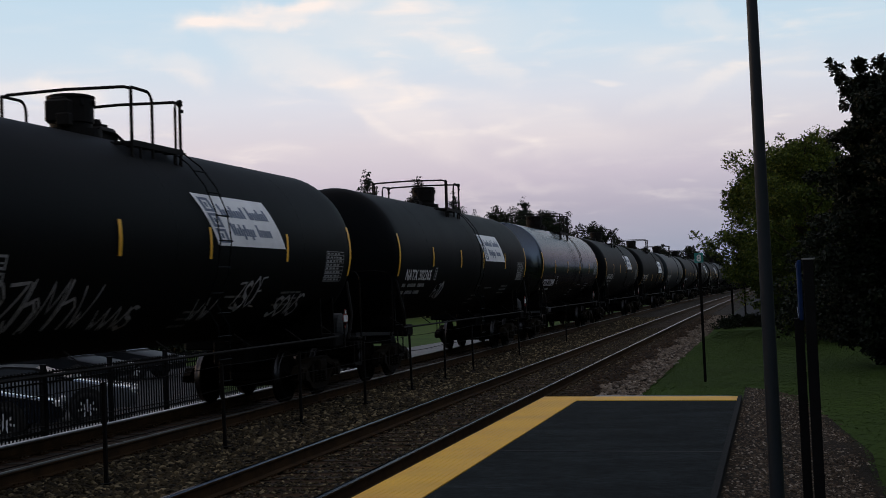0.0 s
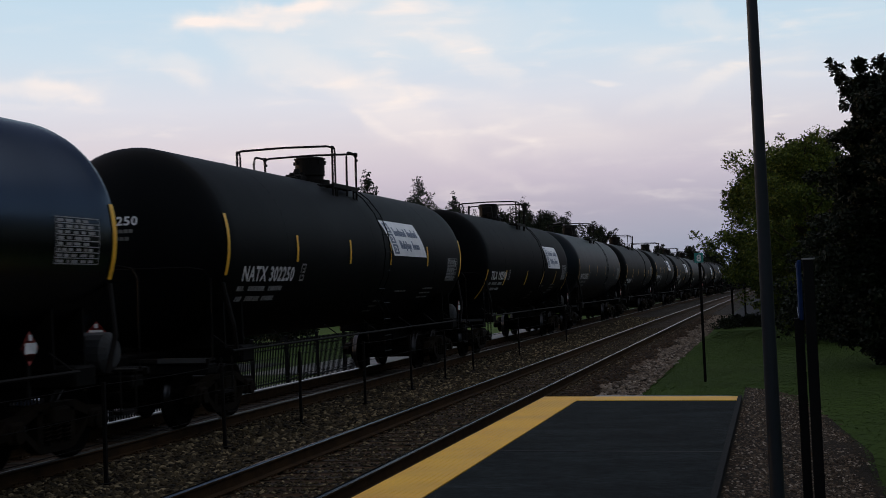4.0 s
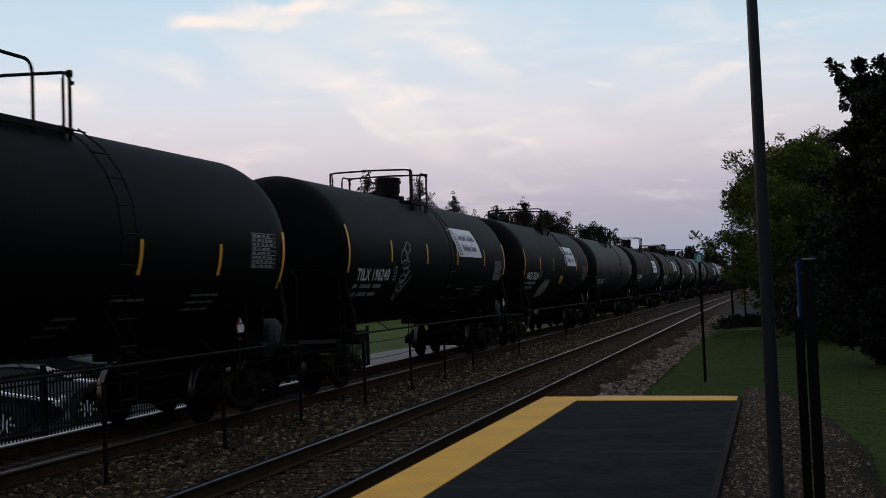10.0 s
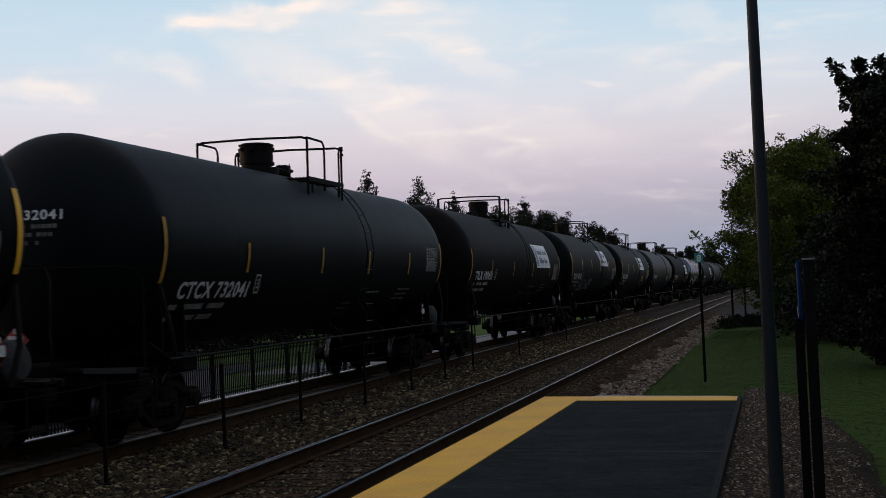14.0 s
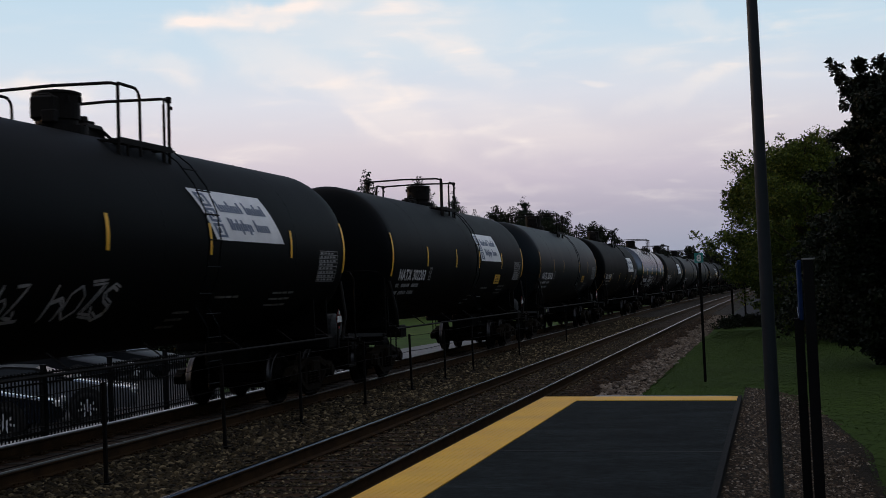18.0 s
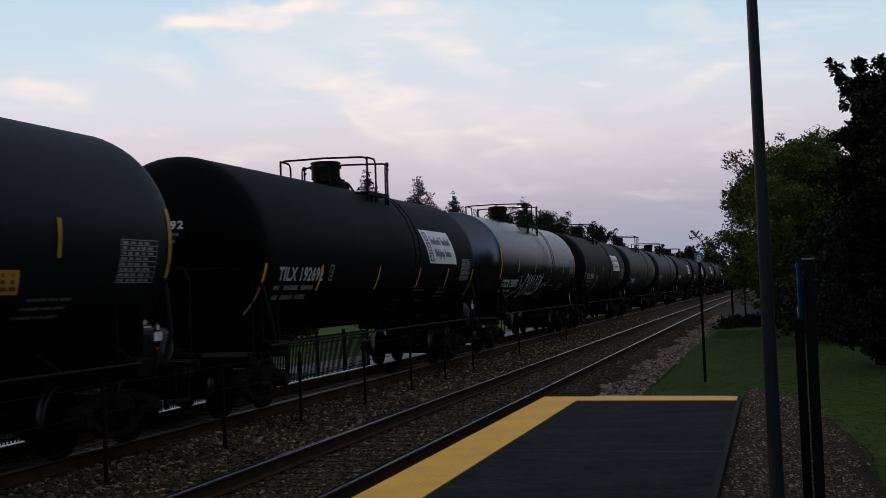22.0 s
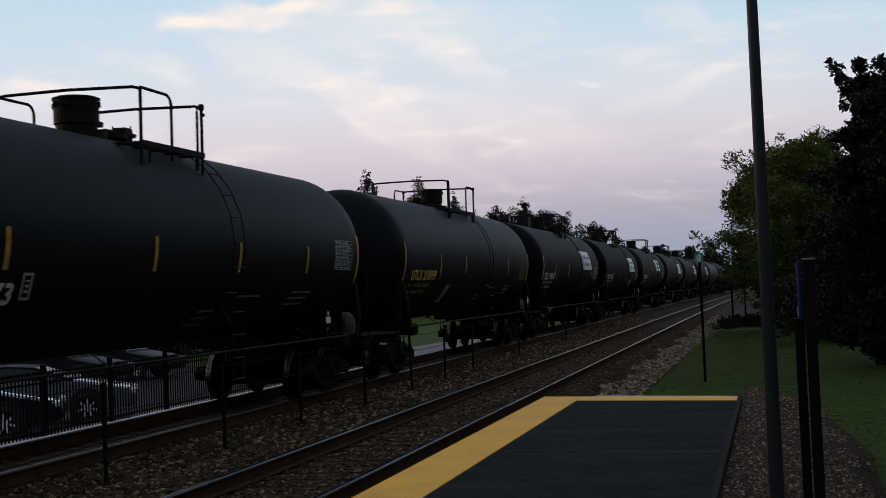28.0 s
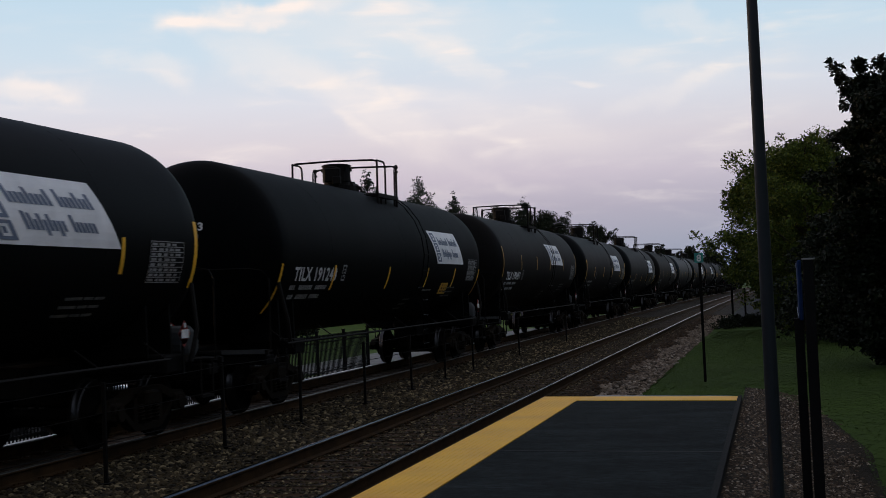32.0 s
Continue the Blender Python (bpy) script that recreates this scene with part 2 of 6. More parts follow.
def tube(bm, pts, r, seg=8, cap=True, r1=None):
    """A round bar along a line of points."""
    pts = [Vector(p) for p in pts]
    rings = []
    for i, p in enumerate(pts):
        d = (pts[min(i + 1, len(pts) - 1)] - pts[max(i - 1, 0)]).normalized()
        u = d.cross(Vector((0, 0, 1)) if abs(d.z) < 0.9 else Vector((1, 0, 0))).normalized()
        w = d.cross(u)
        rr = r if r1 is None else r + (r1 - r) * i / (len(pts) - 1)
        rings.append([bm.verts.new(p + (u * math.cos(a) + w * math.sin(a)) * rr) for a in (2 * math.pi * k / seg for k in range(seg))])
    for a, b in zip(rings, rings[1:]):
        for k in range(seg):
            bm.faces.new((a[k], a[(k + 1) % seg], b[(k + 1) % seg], b[k]))
    if cap:
        bm.faces.new(rings[0][::-1])
        bm.faces.new(rings[-1])
    bmesh.ops.recalc_face_normals(bm, faces=bm.faces)
    return bm


def lathe(bm, prof, seg=32, axis="y", closed=True):
    """A turned body from (along, radius) pairs."""
    rings = []
    for s, r in prof:
        ring = []
        for k in range(seg):
            a = 2 * math.pi * k / seg
            c, d = r * math.cos(a), r * math.sin(a)
            ring.append(bm.verts.new({"y": (c, s, d), "x": (s, c, d), "z": (c, d, s)}[axis]))
        rings.append(ring)
    for a, b in zip(rings, rings[1:]):
        for k in range(seg):
            bm.faces.new((a[k], a[(k + 1) % seg], b[(k + 1) % seg], b[k]))
    if closed:
        bm.faces.new(rings[0])
        bm.faces.new(rings[-1])
    bmesh.ops.remove_doubles(bm, verts=bm.verts, dist=1e-4)
    bmesh.ops.recalc_face_normals(bm, faces=bm.faces)
    return bm


def smooth_by_angle(ob, deg=40):
    ob.data.shade_smooth()
    ob.data.set_sharp_from_angle(angle=radians(deg))
    return ob


# ---- plan: the tracks run along +y, bending gently to the right far off ----
NEAR_TRACK, FAR_TRACK = -4.966, -9.45
GAUGE, CANT = 1.51, 0.02


def bend(y):
    return 9e-5 * max(0.0, y - 55.0) ** 2


def bend_turn(y):
    return -math.degrees(math.atan(1.8e-4 * max(0.0, y - 55.0)))


YS = [-40, -20, 0, 10, 20, 30, 40, 50, 60, 70, 80, 95, 110, 130, 150, 180, 210, 250, 300]


def ribbon(bm, prof, ys, closed=False):
    """A section (x, z) drawn along the line of the tracks."""
    rows = [[bm.verts.new((x + bend(y), y, z)) for x, z in prof] for y in ys]
    n = len(prof)
    for a, b in zip(rows, rows[1:]):
        for k in range(n if closed else n - 1):
            bm.faces.new((a[k], a[(k + 1) % n], b[(k + 1) % n], b[k]))
    if closed:
        bm.faces.new(rows[0]), bm.faces.new(rows[-1][::-1])
    bmesh.ops.recalc_face_normals(bm, faces=bm.faces)
    return bm


# ---- ground ----
def ground_sheet():
    bm = bmesh.new()
    xs = [-2500, -600, -200, -90, -40, -14, -3, 0, 4, 10, 30, 90, 250, 800, 2500]
    ys = [-400, -100, -30, -10, 0, 10, 20, 30, 45, 60, 90, 140, 220, 400, 900, 2500]
    g = [[bm.verts.new((x, y, -0.36 + (0.16 if 1 <= x <= 40 and y < 60 else 0) - (0.32 if x < -10 else 0))) for x in xs] for y in ys]
    for a, b in zip(g, g[1:]):
        for k in range(len(xs) - 1):
            bm.faces.new((a[k], a[k + 1], b[k + 1], b[k]))
    tagged(link_mesh("ground", bm, GRASS_SOIL, None, "mown green lawn and verge beside the railway"), kind="structure")


def ballast():
    prof = [(-13.3, -0.74), (-12.3, -0.56), (-11.5, -0.30), (-10.9, -0.2), (-8.0, -0.19), (-7.3, -0.25), (-6.5, -0.2), (-3.5, -0.2), (-2.95, -0.28), (-2.66, -0.355), (-2.3, -0.46)]
    ob = link_mesh("ballast_bed", ribbon(bmesh.new(), prof, YS), BALLAST_BED, None, "grey-brown crushed stone bed under two railway tracks")
    tagged(ob, kind="structure")
    return ob


ROCK = np.array([(1, 0, 0), (-1, 0, 0), (0, 1, 0), (0, -1, 0), (0, 0, 1), (0, 0, -1), (0.62, 0.62, 0.5), (-0.6, 0.55, 0.55), (0.5, -0.65, 0.6), (-0.55, -0.6, 0.6)])
ROCK_FACES = ((0, 6, 8), (6, 0, 2), (2, 7, 6), (7, 2, 1), (1, 9, 7), (9, 1, 3), (3, 8, 9), (8, 3, 0), (6, 4, 8), (4, 6, 7), (7, 9, 4), (9, 8, 4))


def stones(name, spots, sizes, label, seed, material=None):
    """Loose stones, one mesh; spots are (x, y, z)."""
    rng = np.random.default_rng(seed)
    n = len(spots)
    jit = 1 + rng.uniform(-0.3, 0.3, (n, 10, 3))
    stretch = rng.uniform(0.65, 1.25, (n, 1, 3)) * np.array([1, 1, 0.75])
    v = ROCK[None] * jit * stretch * sizes[:, None, None]
    a = rng.uniform(0, 6.283, n)
    c, s = np.cos(a)[:, None], np.sin(a)[:, None]
    x, y = v[..., 0] * c - v[..., 1] * s, v[..., 0] * s + v[..., 1] * c
    v = np.stack((x, y, v[..., 2]), -1) + spots[:, None, :]
    f = (np.array(ROCK_FACES)[None] + (np.arange(n) * 10)[:, None, None]).reshape(-1, 3)
    ob = pydata(name, v.reshape(-1, 3).tolist(), f.tolist(), material or STONES)
    tagged(ob, label, "gravel", kind="stuff")
    return ob


def scatter_ballast():
    rng = np.random.default_rng(5)
    # between the tracks and on the shoulders, thinning out with distance
    n = 40000
    y = 9.0 + 70 * rng.random(n) ** 1.9
    x = np.where(rng.random(n) < 0.68, rng.uniform(-8.45, -5.95, n), rng.uniform(-4.0, -2.55, n))
    keep = ~((x > -3.75) & (y < 20.1))
    x, y = x[keep], y[keep]
    z = np.interp(x, [-8.4, -7.3, -6.2, -3.5, -2.9, -2.2], [-0.17, -0.23, -0.18, -0.19, -0.25, -0.35])
    s = rng.uniform(0.018, 0.052, len(x)) * (1 + 0.004 * y)
    spots = np.stack((x + np.array([bend(v) for v in y]), y, z), -1)
    mid = x < -5
    stones("ballast_stones", spots[mid], s[mid], "loose dark brown ballast stones between the tracks", 6)
    rust = ~mid & (x < -3.28 + 0.12 * np.sin(y * 0.9) + 0.08 * np.sin(y * 2.3))
    stones("rusty_stones", spots[rust], s[rust] * 0.8, "rust-brown stones beside the rail", 11, RUST_STONES)
    pale = ~mid & ~rust
    stones("shoulder_stones", spots[pale], s[pale], "loose pale pinkish stones on the track shoulder", 10, PALE_STONES)
    # in the cribs between the sleepers
    n = 26000
    y = 9.0 + 50 * rng.random(n) ** 1.7
    x = rng.uniform(-6.2, -3.8, n)
    keep = (np.abs((y - 9.0) / 0.5 % 1 - 0.5) > 0.13)
    x, y = x[keep], y[keep]
    stones("crib_stones", np.stack((x, y, np.full(len(x), -0.178)), -1), rng.uniform(0.012, 0.03, len(x)), "small rust-stained stones between wooden sleepers", 7)
    # gravel strip beside the platform
    n = 15000
    x, y = rng.uniform(-0.47, 0.95, n), 8.5 + 13.0 * rng.random(n) ** 1.2
    wob = 0.78 + 0.05 * np.sin(y * 1.3) + 0.05 * np.sin(y * 3.1) - 0.12 * np.maximum(0, y - 17.5)
    keep = x < wob + rng.normal(0, 0.06, n)
    x, y = x[keep], y[keep]
    stones("gravel_strip_stones", np.stack((x, y, np.interp(x, [-0.48, -0.1, 0.75, 1.0], [0.115, 0.058, -0.14, -0.2])), -1), rng.uniform(0.008, 0.02, len(x)), "loose brown gravel beside the platform edge", 8, GRAVEL)
    # rough stone at the platform's far end
    n = 4000
    x, y = rng.uniform(-3.4, -0.5, n), rng.uniform(19.2, 21.4, n)
    keep = y > 19.95 - (x + 3.4) * 0.235
    x, y = x[keep & (x + (y - 19) * 0.5 < -1.2)], y[keep & (x + (y - 19) * 0.5 < -1.2)]
    stones("end_gravel_stones", np.stack((x, y, np.full(len(x), -0.27)), -1), rng.uniform(0.018, 0.045, len(x)), "pale broken stone beyond the platform end", 9, PALE_STONES)


def far_verge():
    """Bare grey stone beside the track where the lawn ends."""
    bm = bmesh.new()
    rows = []
    for y, a, b in ((61, -2.5, -2.3), (64, -2.6, -1.5), (67, -2.6, -0.4), (72, -2.6, 0.8), (85, -2.6, 2.0), (110, -2.6, 3.0), (150, -2.6, 4.0), (210, -2.6, 6.0)):
        rows.append([bm.verts.new((x + bend(y), y, -0.352)) for x in (a, (a + b) / 2, b)])
    for p, q in zip(rows, rows[1:]):
        for k in range(2):
            bm.faces.new((p[k], p[k + 1], q[k + 1], q[k]))
    tagged(link_mesh("gravel_verge", bm, VERGE, None, "bare grey gravel verge beside the far track"), kind="structure")


def gravel_strip():
    bm = bmesh.new()
    ys = [-20, 0, 8, 10, 12, 14, 16, 18, 20, 21.5]
    rows = []
    for y in ys:
        e = 0.78 + 0.05 * math.sin(y * 1.3) + 0.05 * math.sin(y * 3.1) - 0.12 * max(0, y - 17.5)
        if y > 20:
            e = -0.2
        rows.append([bm.verts.new((x, y, z)) for x, z in ((-0.486, 0.12), (-0.1, 0.06), (e, -0.14), (e + 0.25, -0.24))])
    for a, b in zip(rows, rows[1:]):
        for k in range(2):
            bm.faces.new((a[k], a[k + 1], b[k + 1], b[k]))
        bm.faces.new((a[2], a[3], b[3], b[2]))
    tagged(link_mesh("gravel_strip", bm, BALLAST_BED, None, "strip of brown gravel between platform and lawn"), kind="structure")


# ---- tracks ----
def rail_section(x, z):
    h = [(-0.036, -0.016), (-0.03, -0.006), (-0.018, 0), (0.018, 0), (0.03, -0.006), (0.036, -0.016), (0.036, -0.035), (0.009, -0.05), (0.009, -0.15), (0.07, -0.165), (0.07, -0.178), (-0.07, -0.178), (-0.07, -0.165), (-0.009, -0.15), (-0.009, -0.05), (-0.036, -0.035)]
    return [(x + a, z + b) for a, b in h]


def track(name, xc, label, ties_to, head):
    top = empty(name, pose(0, 0, 0))
    tagged(top, label, "railway track", kind="structure")
    for side in (1, -1):
        z = 0.0 if side > 0 else CANT
        x = xc + side * GAUGE / 2
        rail = part("rail", ribbon(bmesh.new(), rail_section(x, z), YS, True), RAIL_WEB, top, "rust-brown steel rail with a polished head")
        rail.data.materials.append(head)
        for p in rail.data.polygons:
            if p.normal.z > 0.4 and p.center.z > z - 0.02:
                p.material_index = 1
    bm = bmesh.new()
    box(bm, -1.3, -0.115, -0.2, 1.3, 0.115, 0.0, 0.012)
    me = bpy.data.meshes.new("sleeper")
    bm.to_mesh(me), bm.free()
    me.materials.append(TIE)
    bm = bmesh.new()
    for s in (1, -1):
        box(bm, s * GAUGE / 2 - 0.15, -0.09, 0, s * GAUGE / 2 + 0.15, 0.09, 0.012)
        for dx in (-0.1, 0.1):
            for dy in (-0.05, 0.05):
                box(bm, s * GAUGE / 2 + dx - 0.012, dy - 0.012, 0.01, s * GAUGE / 2 + dx + 0.012, dy + 0.012, 0.035)
    plate = bpy.data.meshes.new("tie_plate")
    bm.to_mesh(plate), bm.free()
    plate.materials.append(RAIL_WEB)
    rng = random.Random(3)
    y = 6.0
    while y < ties_to:
        m = pose(xc + bend(y) + rng.uniform(-0.04, 0.04), y, -0.178 + rng.uniform(-0.008, 0.002), 0, 0, rng.uniform(-0.8, 0.8))
        t = share("sleeper", me, top, m)
        if y < 60:
            share("tie_plate", plate, t, pose(0, 0, 0.001))
        y += 0.5
    bm = ribbon(bmesh.new(), [(xc - 1.2, -0.195), (xc - 0.4, -0.188), (xc + 0.4, -0.188), (xc + 1.2, -0.195)], YS)
    part("crib_fines", bm, SOIL, top, "rust-brown fines between the rails")
    return top


# ---- platform ----
P0, P1, PE0, PE1 = -3.46, -0.545, 19.8, 19.13      # track edge, kerb, far end at either side
PZ = 0.18


def end_y(x):
    return PE0 + (PE1 - PE0) * (x - P0) / (P1 - P0)


def slab(bm, quad, z0, z1):
    lo = [bm.verts.new((x, y, z0)) for x, y in quad]
    hi = [bm.verts.new((x, y, z1)) for x, y in quad]
    bm.faces.new(lo[::-1]), bm.faces.new(hi)
    for k in range(4):
        bm.faces.new((lo[k], lo[(k + 1) % 4], hi[(k + 1) % 4], hi[k]))
    return bm


def platform():
    top = empty("platform", pose(0, 0, 0))
    tagged(top, "low dark asphalt station platform with yellow tactile edge", "platform", kind="structure")
    xs = P0 + 0.61
    part("deck", slab(bmesh.new(), [(xs, -25), (P1, -25), (P1, end_y(P1) - 0.62), (xs, end_y(xs) - 0.66)], -0.3, PZ), ASPHALT, top, "dark asphalt deck with a cross joint")
    part("fascia", slab(bmesh.new(), [(P0 + 0.02, -25), (xs - 0.002, -25), (xs - 0.002, end_y(xs) - 0.02), (P0 + 0.02, end_y(P0) - 0.02)], -0.3, PZ - 0.03), TIMBER, top)
    # long tactile strip, in mats
    y = -25.0
    while y < PE0 - 0.05:
        y2 = min(y + 1.2, PE0)
        e0, e1 = (y2, y2) if y2 < PE0 - 0.9 else (end_y(P0), end_y(xs))
        part("tactile_mat", slab(bmesh.new(), [(P0, y + 0.002), (xs - 0.004, y + 0.002), (xs - 0.004, e1), (P0, e0)], PZ - 0.03, PZ + 0.008), TACTILE, top)
        if y2 >= PE0 - 0.9:
            break
        y = y2
    q = [(xs, end_y(xs) - 0.655), (P1, end_y(P1) - 0.615), (P1, end_y(P1)), (xs, end_y(xs))]
    n = 3
    for k in range(n):
        a, b = k / n, (k + 1) / n
        lerp = lambda p, r, s: (p[0] + (r[0] - p[0]) * s, p[1] + (r[1] - p[1]) * s)
        part("tactile_mat", slab(bmesh.new(), [lerp(q[0], q[1], a + 0.001), lerp(q[0], q[1], b - 0.001), lerp(q[3], q[2], b - 0.001), lerp(q[3], q[2], a + 0.001)], PZ - 0.03, PZ + 0.008), TACTILE, top)
    # raised domes
    verts, faces = [], []
    def dome(x, y):
        i = len(verts)
        for r, z in ((0.0125, 0.008), (0.009, 0.0102)):
            for k in range(6):
                verts.append((x + r * math.cos(k * 1.0472), y + r * math.sin(k * 1.0472), PZ + z))
        for k in range(6):
            faces.append((i + k, i + (k + 1) % 6, i + 6 + (k + 1) % 6, i + 6 + k))
        faces.append(tuple(range(i + 6, i + 12)))
    yy = 8.0
    while yy < PE0:
        for k in range(10):
            x = P0 + 0.035 + k * 0.06
            if yy < end_y(x) - 0.03:
                dome(x, yy)
        yy += 0.06
    d = pydata("tactile_domes", verts, faces, TACTILE, top)
    tagged(d, "small truncated domes on the yellow strip", kind="stuff")
    # kerb along the outer side and pale lip at the end
    part("kerb", slab(bmesh.new(), [(P1 + 0.003, -25), (P1 + 0.058, -25), (P1 + 0.058, end_y(P1) + 0.05), (P1 + 0.003, end_y(P1) + 0.02)], -0.3, PZ + 0.015), TIMBER, top, "dark worn timber kerb")
    part("end_lip", slab(bmesh.new(), [(xs + 0.1, end_y(xs + 0.1) + 0.004), (P1 - 0.05, end_y(P1) + 0.004), (P1 - 0.1, end_y(P1) + 0.2), (xs + 0.2, end_y(xs + 0.1) + 0.26)], -0.3, PZ - 0.002), CONCRETE, top, "pale concrete lip")
    for y in (13.3,):
        part("deck_joint", slab(bmesh.new(), [(xs, y), (P1, y - 0.3), (P1, y - 0.22), (xs, y + 0.05)], PZ - 0.01, PZ + 0.0025), SCUFF, top, "scuffed pale joint")


# ---- fences ----
def track_fence():
    top = empty("track_fence", pose(0, 0, 0))
    tagged(top, "thin dark steel post and rail fence between the tracks", "fence")
    bm = bmesh.new()
    box(bm, -0.022, -0.022, -0.3, 0.022, 0.022, 0.98, 0.005)
    box(bm, -0.07, -0.07, -0.21, 0.07, 0.07, -0.19)
    me = bpy.data.meshes.new("post")
    bm.to_mesh(me), bm.free()
    me.materials.append(STEEL_POST)
    ys = [10.3, 13.8, 17.2, 20.3, 23.8, 27.1, 30.1, 33.1, 39.5, 49.0]
    for i, y in enumerate(ys):
        share("post", me, top, pose(-7.62 + bend(y), y, 0, 0, 0.5 * math.sin(i * 2.3), 0))
    for z in (0.95, 0.62, 0.28):
        pts = []
        for y0, y1 in zip(ys, ys[1:]):
            for k in range(4):
                y = y0 + (y1 - y0) * k / 4
                pts.append((-7.62 + bend(y), y, z - 0.02 * math.sin(math.pi * k / 4)))
        part("wire", tube(bmesh.new(), pts, 0.006, 5), STEEL_POST, top)


def picket_fence():
    top = empty("picket_fence", pose(-13.0, 0, -0.68))
    tagged(top, "black metal picket fence along the car park", "fence")
    bm = box(bmesh.new(), -0.01, -0.012, 0.08, 0.01, 0.012, 1.42)
    me = bpy.data.meshes.new("picket")
    bm.to_mesh(me), bm.free()
    me.materials.append(POST_BLACK)
    bm = box(bmesh.new(), -0.04, -0.04, 0, 0.04, 0.04, 1.5)
    box(bm, -0.05, -0.05, 1.5, 0.05, 0.05, 1.53)
    po = bpy.data.meshes.new("post")
    bm.to_mesh(po), bm.free()
    po.materials.append(POST_BLACK)
    y0, y1 = 14.0, 41.2
    for k in range(int((y1 - y0) / 0.115)):
        share("picket", me, top, pose(0, y0 + k * 0.115, 0))
    for k in range(12):
        share("post", po, top, pose(-0.02, y0 + k * 2.47, 0))
    for z in (0.30, 1.18, 1.36):
        part("rail", boxed(-0.018, y0, z, 0.018, y1, z + 0.035), POST_BLACK, top)


# ---- posts and signs beside the platform ----
def lamp_pole():
    top = empty("platform_pole", pose(-0.035, 9.6, 0.045))
    tagged(top, "tall grey galvanised steel pole standing in gravel", "pole")
    ob = part("shaft", tube(bmesh.new(), [(0, 0, 0), (0, 0, 2), (0, 0, 4), (0, 0, 6.32)], 0.0535, 20, True, 0.030), POLE_GREY, top)
    smooth_by_angle(ob)
    part("base_plate", box(bmesh.new(), -0.14, -0.14, 0.0, 0.14, 0.14, 0.02, 0.004), POLE_GREY, top)
    for a in (-0.1, 0.1):
        for b in (-0.1, 0.1):
            part("bolt", lathe(bmesh.new(), [(0.02, 0.014), (0.05, 0.014)], 6, "z"), POLE_GREY, top).location = (a, b, 0)


def station_sign():
    top = empty("station_sign", pose(0.252, 10.9, -0.2))
    tagged(top, "blue station sign panel on black posts, seen edge on", "sign")
    part("post", boxed(-0.002, -0.045, 0.0, 0.084, 0.045, 2.19, bev=0.006), POST_BLACK, top, "square black post with a pale cap")
    part("post", boxed(-0.088, 0.10, 0.0, -0.013, 0.19, 1.72, bev=0.006), POST_BLACK, top)
    part("cap", boxed(-0.006, -0.05, 2.191, 0.094, 0.05, 2.203), CONCRETE, top, "pale post cap")
    pan = part("panel", boxed(-0.045, 0.06, 1.70, -0.012, 3.4, 2.19, bev=0.008), SIGN_BLUE, top, "dark blue sign panel")
    part("rim", box(box(bmesh.new(), -0.056, 0.08, 1.72, -0.0505, 3.38, 1.74), -0.056, 0.08, 2.15, -0.0505, 3.38, 2.17), BOARD_BLUE, pan)
    part("post", boxed(0.025, 3.3, 0.0, 0.115, 3.39, 2.19, bev=0.006), POST_BLACK, top)
    top.rotation_euler = (0, 0, radians(-0.9))


@lru_cache(None)
def text_shape(s, shear=0.0):
    """Outlines of a line of lettering one unit tall, as vertices and faces."""
    cu = bpy.data.curves.new("lettering", "FONT")
    cu.body, cu.shear, cu.size, cu.offset, cu.space_character = s, shear, 1.37, 0.042, 1.12
    cu.resolution_u = 3
    ob = bpy.data.objects.new("lettering", cu)
    scene.collection.objects.link(ob)
    dg = bpy.context.evaluated_depsgraph_get()
    me = bpy.data.meshes.new_from_object(ob.evaluated_get(dg))
    v = [tuple(p.co) for p in me.vertices]
    f = [tuple(p.vertices) for p in me.polygons]
    bpy.data.objects.remove(ob)
    bpy.data.curves.remove(cu)
    bpy.data.meshes.remove(me)
    return v, f


def marker_sign():
    top = empty("marker_sign", pose(-1.51, 29.2, -0.36))
    tagged(top, "small teal number sign on a thin dark post", "sign")
    part("post", boxed(-0.03, -0.02, 0, 0.03, 0.02, 2.75, bev=0.004), STEEL_POST, top)
    p = part("plate", boxed(-0.105, -0.032, 2.62, 0.085, -0.022, 2.83), SIGN_TEAL, top, "teal plate with a white figure 8")
    v, f = text_shape("8")
    w = max(a[0] for a in v)
    pydata("figure", [(a[0] * 0.15 - w * 0.075 - 0.01, -0.0335, 2.65 + a[1] * 0.15) for a in v], f, WHITE_PAINT, p)
    for x, y, h in ((-1.85, 63.7, 1.75), (-1.42, 72.0, 1.75)):
        q = empty("thin_post", pose(x, y, -0.38))
        tagged(q, "thin dark steel post at the trackside", "post")
        part("shaft", boxed(-0.05, -0.05, 0, 0.05, 0.05, h, bev=0.01), STEEL_POST, q)
        part("cap", boxed(-0.06, -0.06, h, 0.06, 0.06, h + 0.02), STEEL_POST, q)


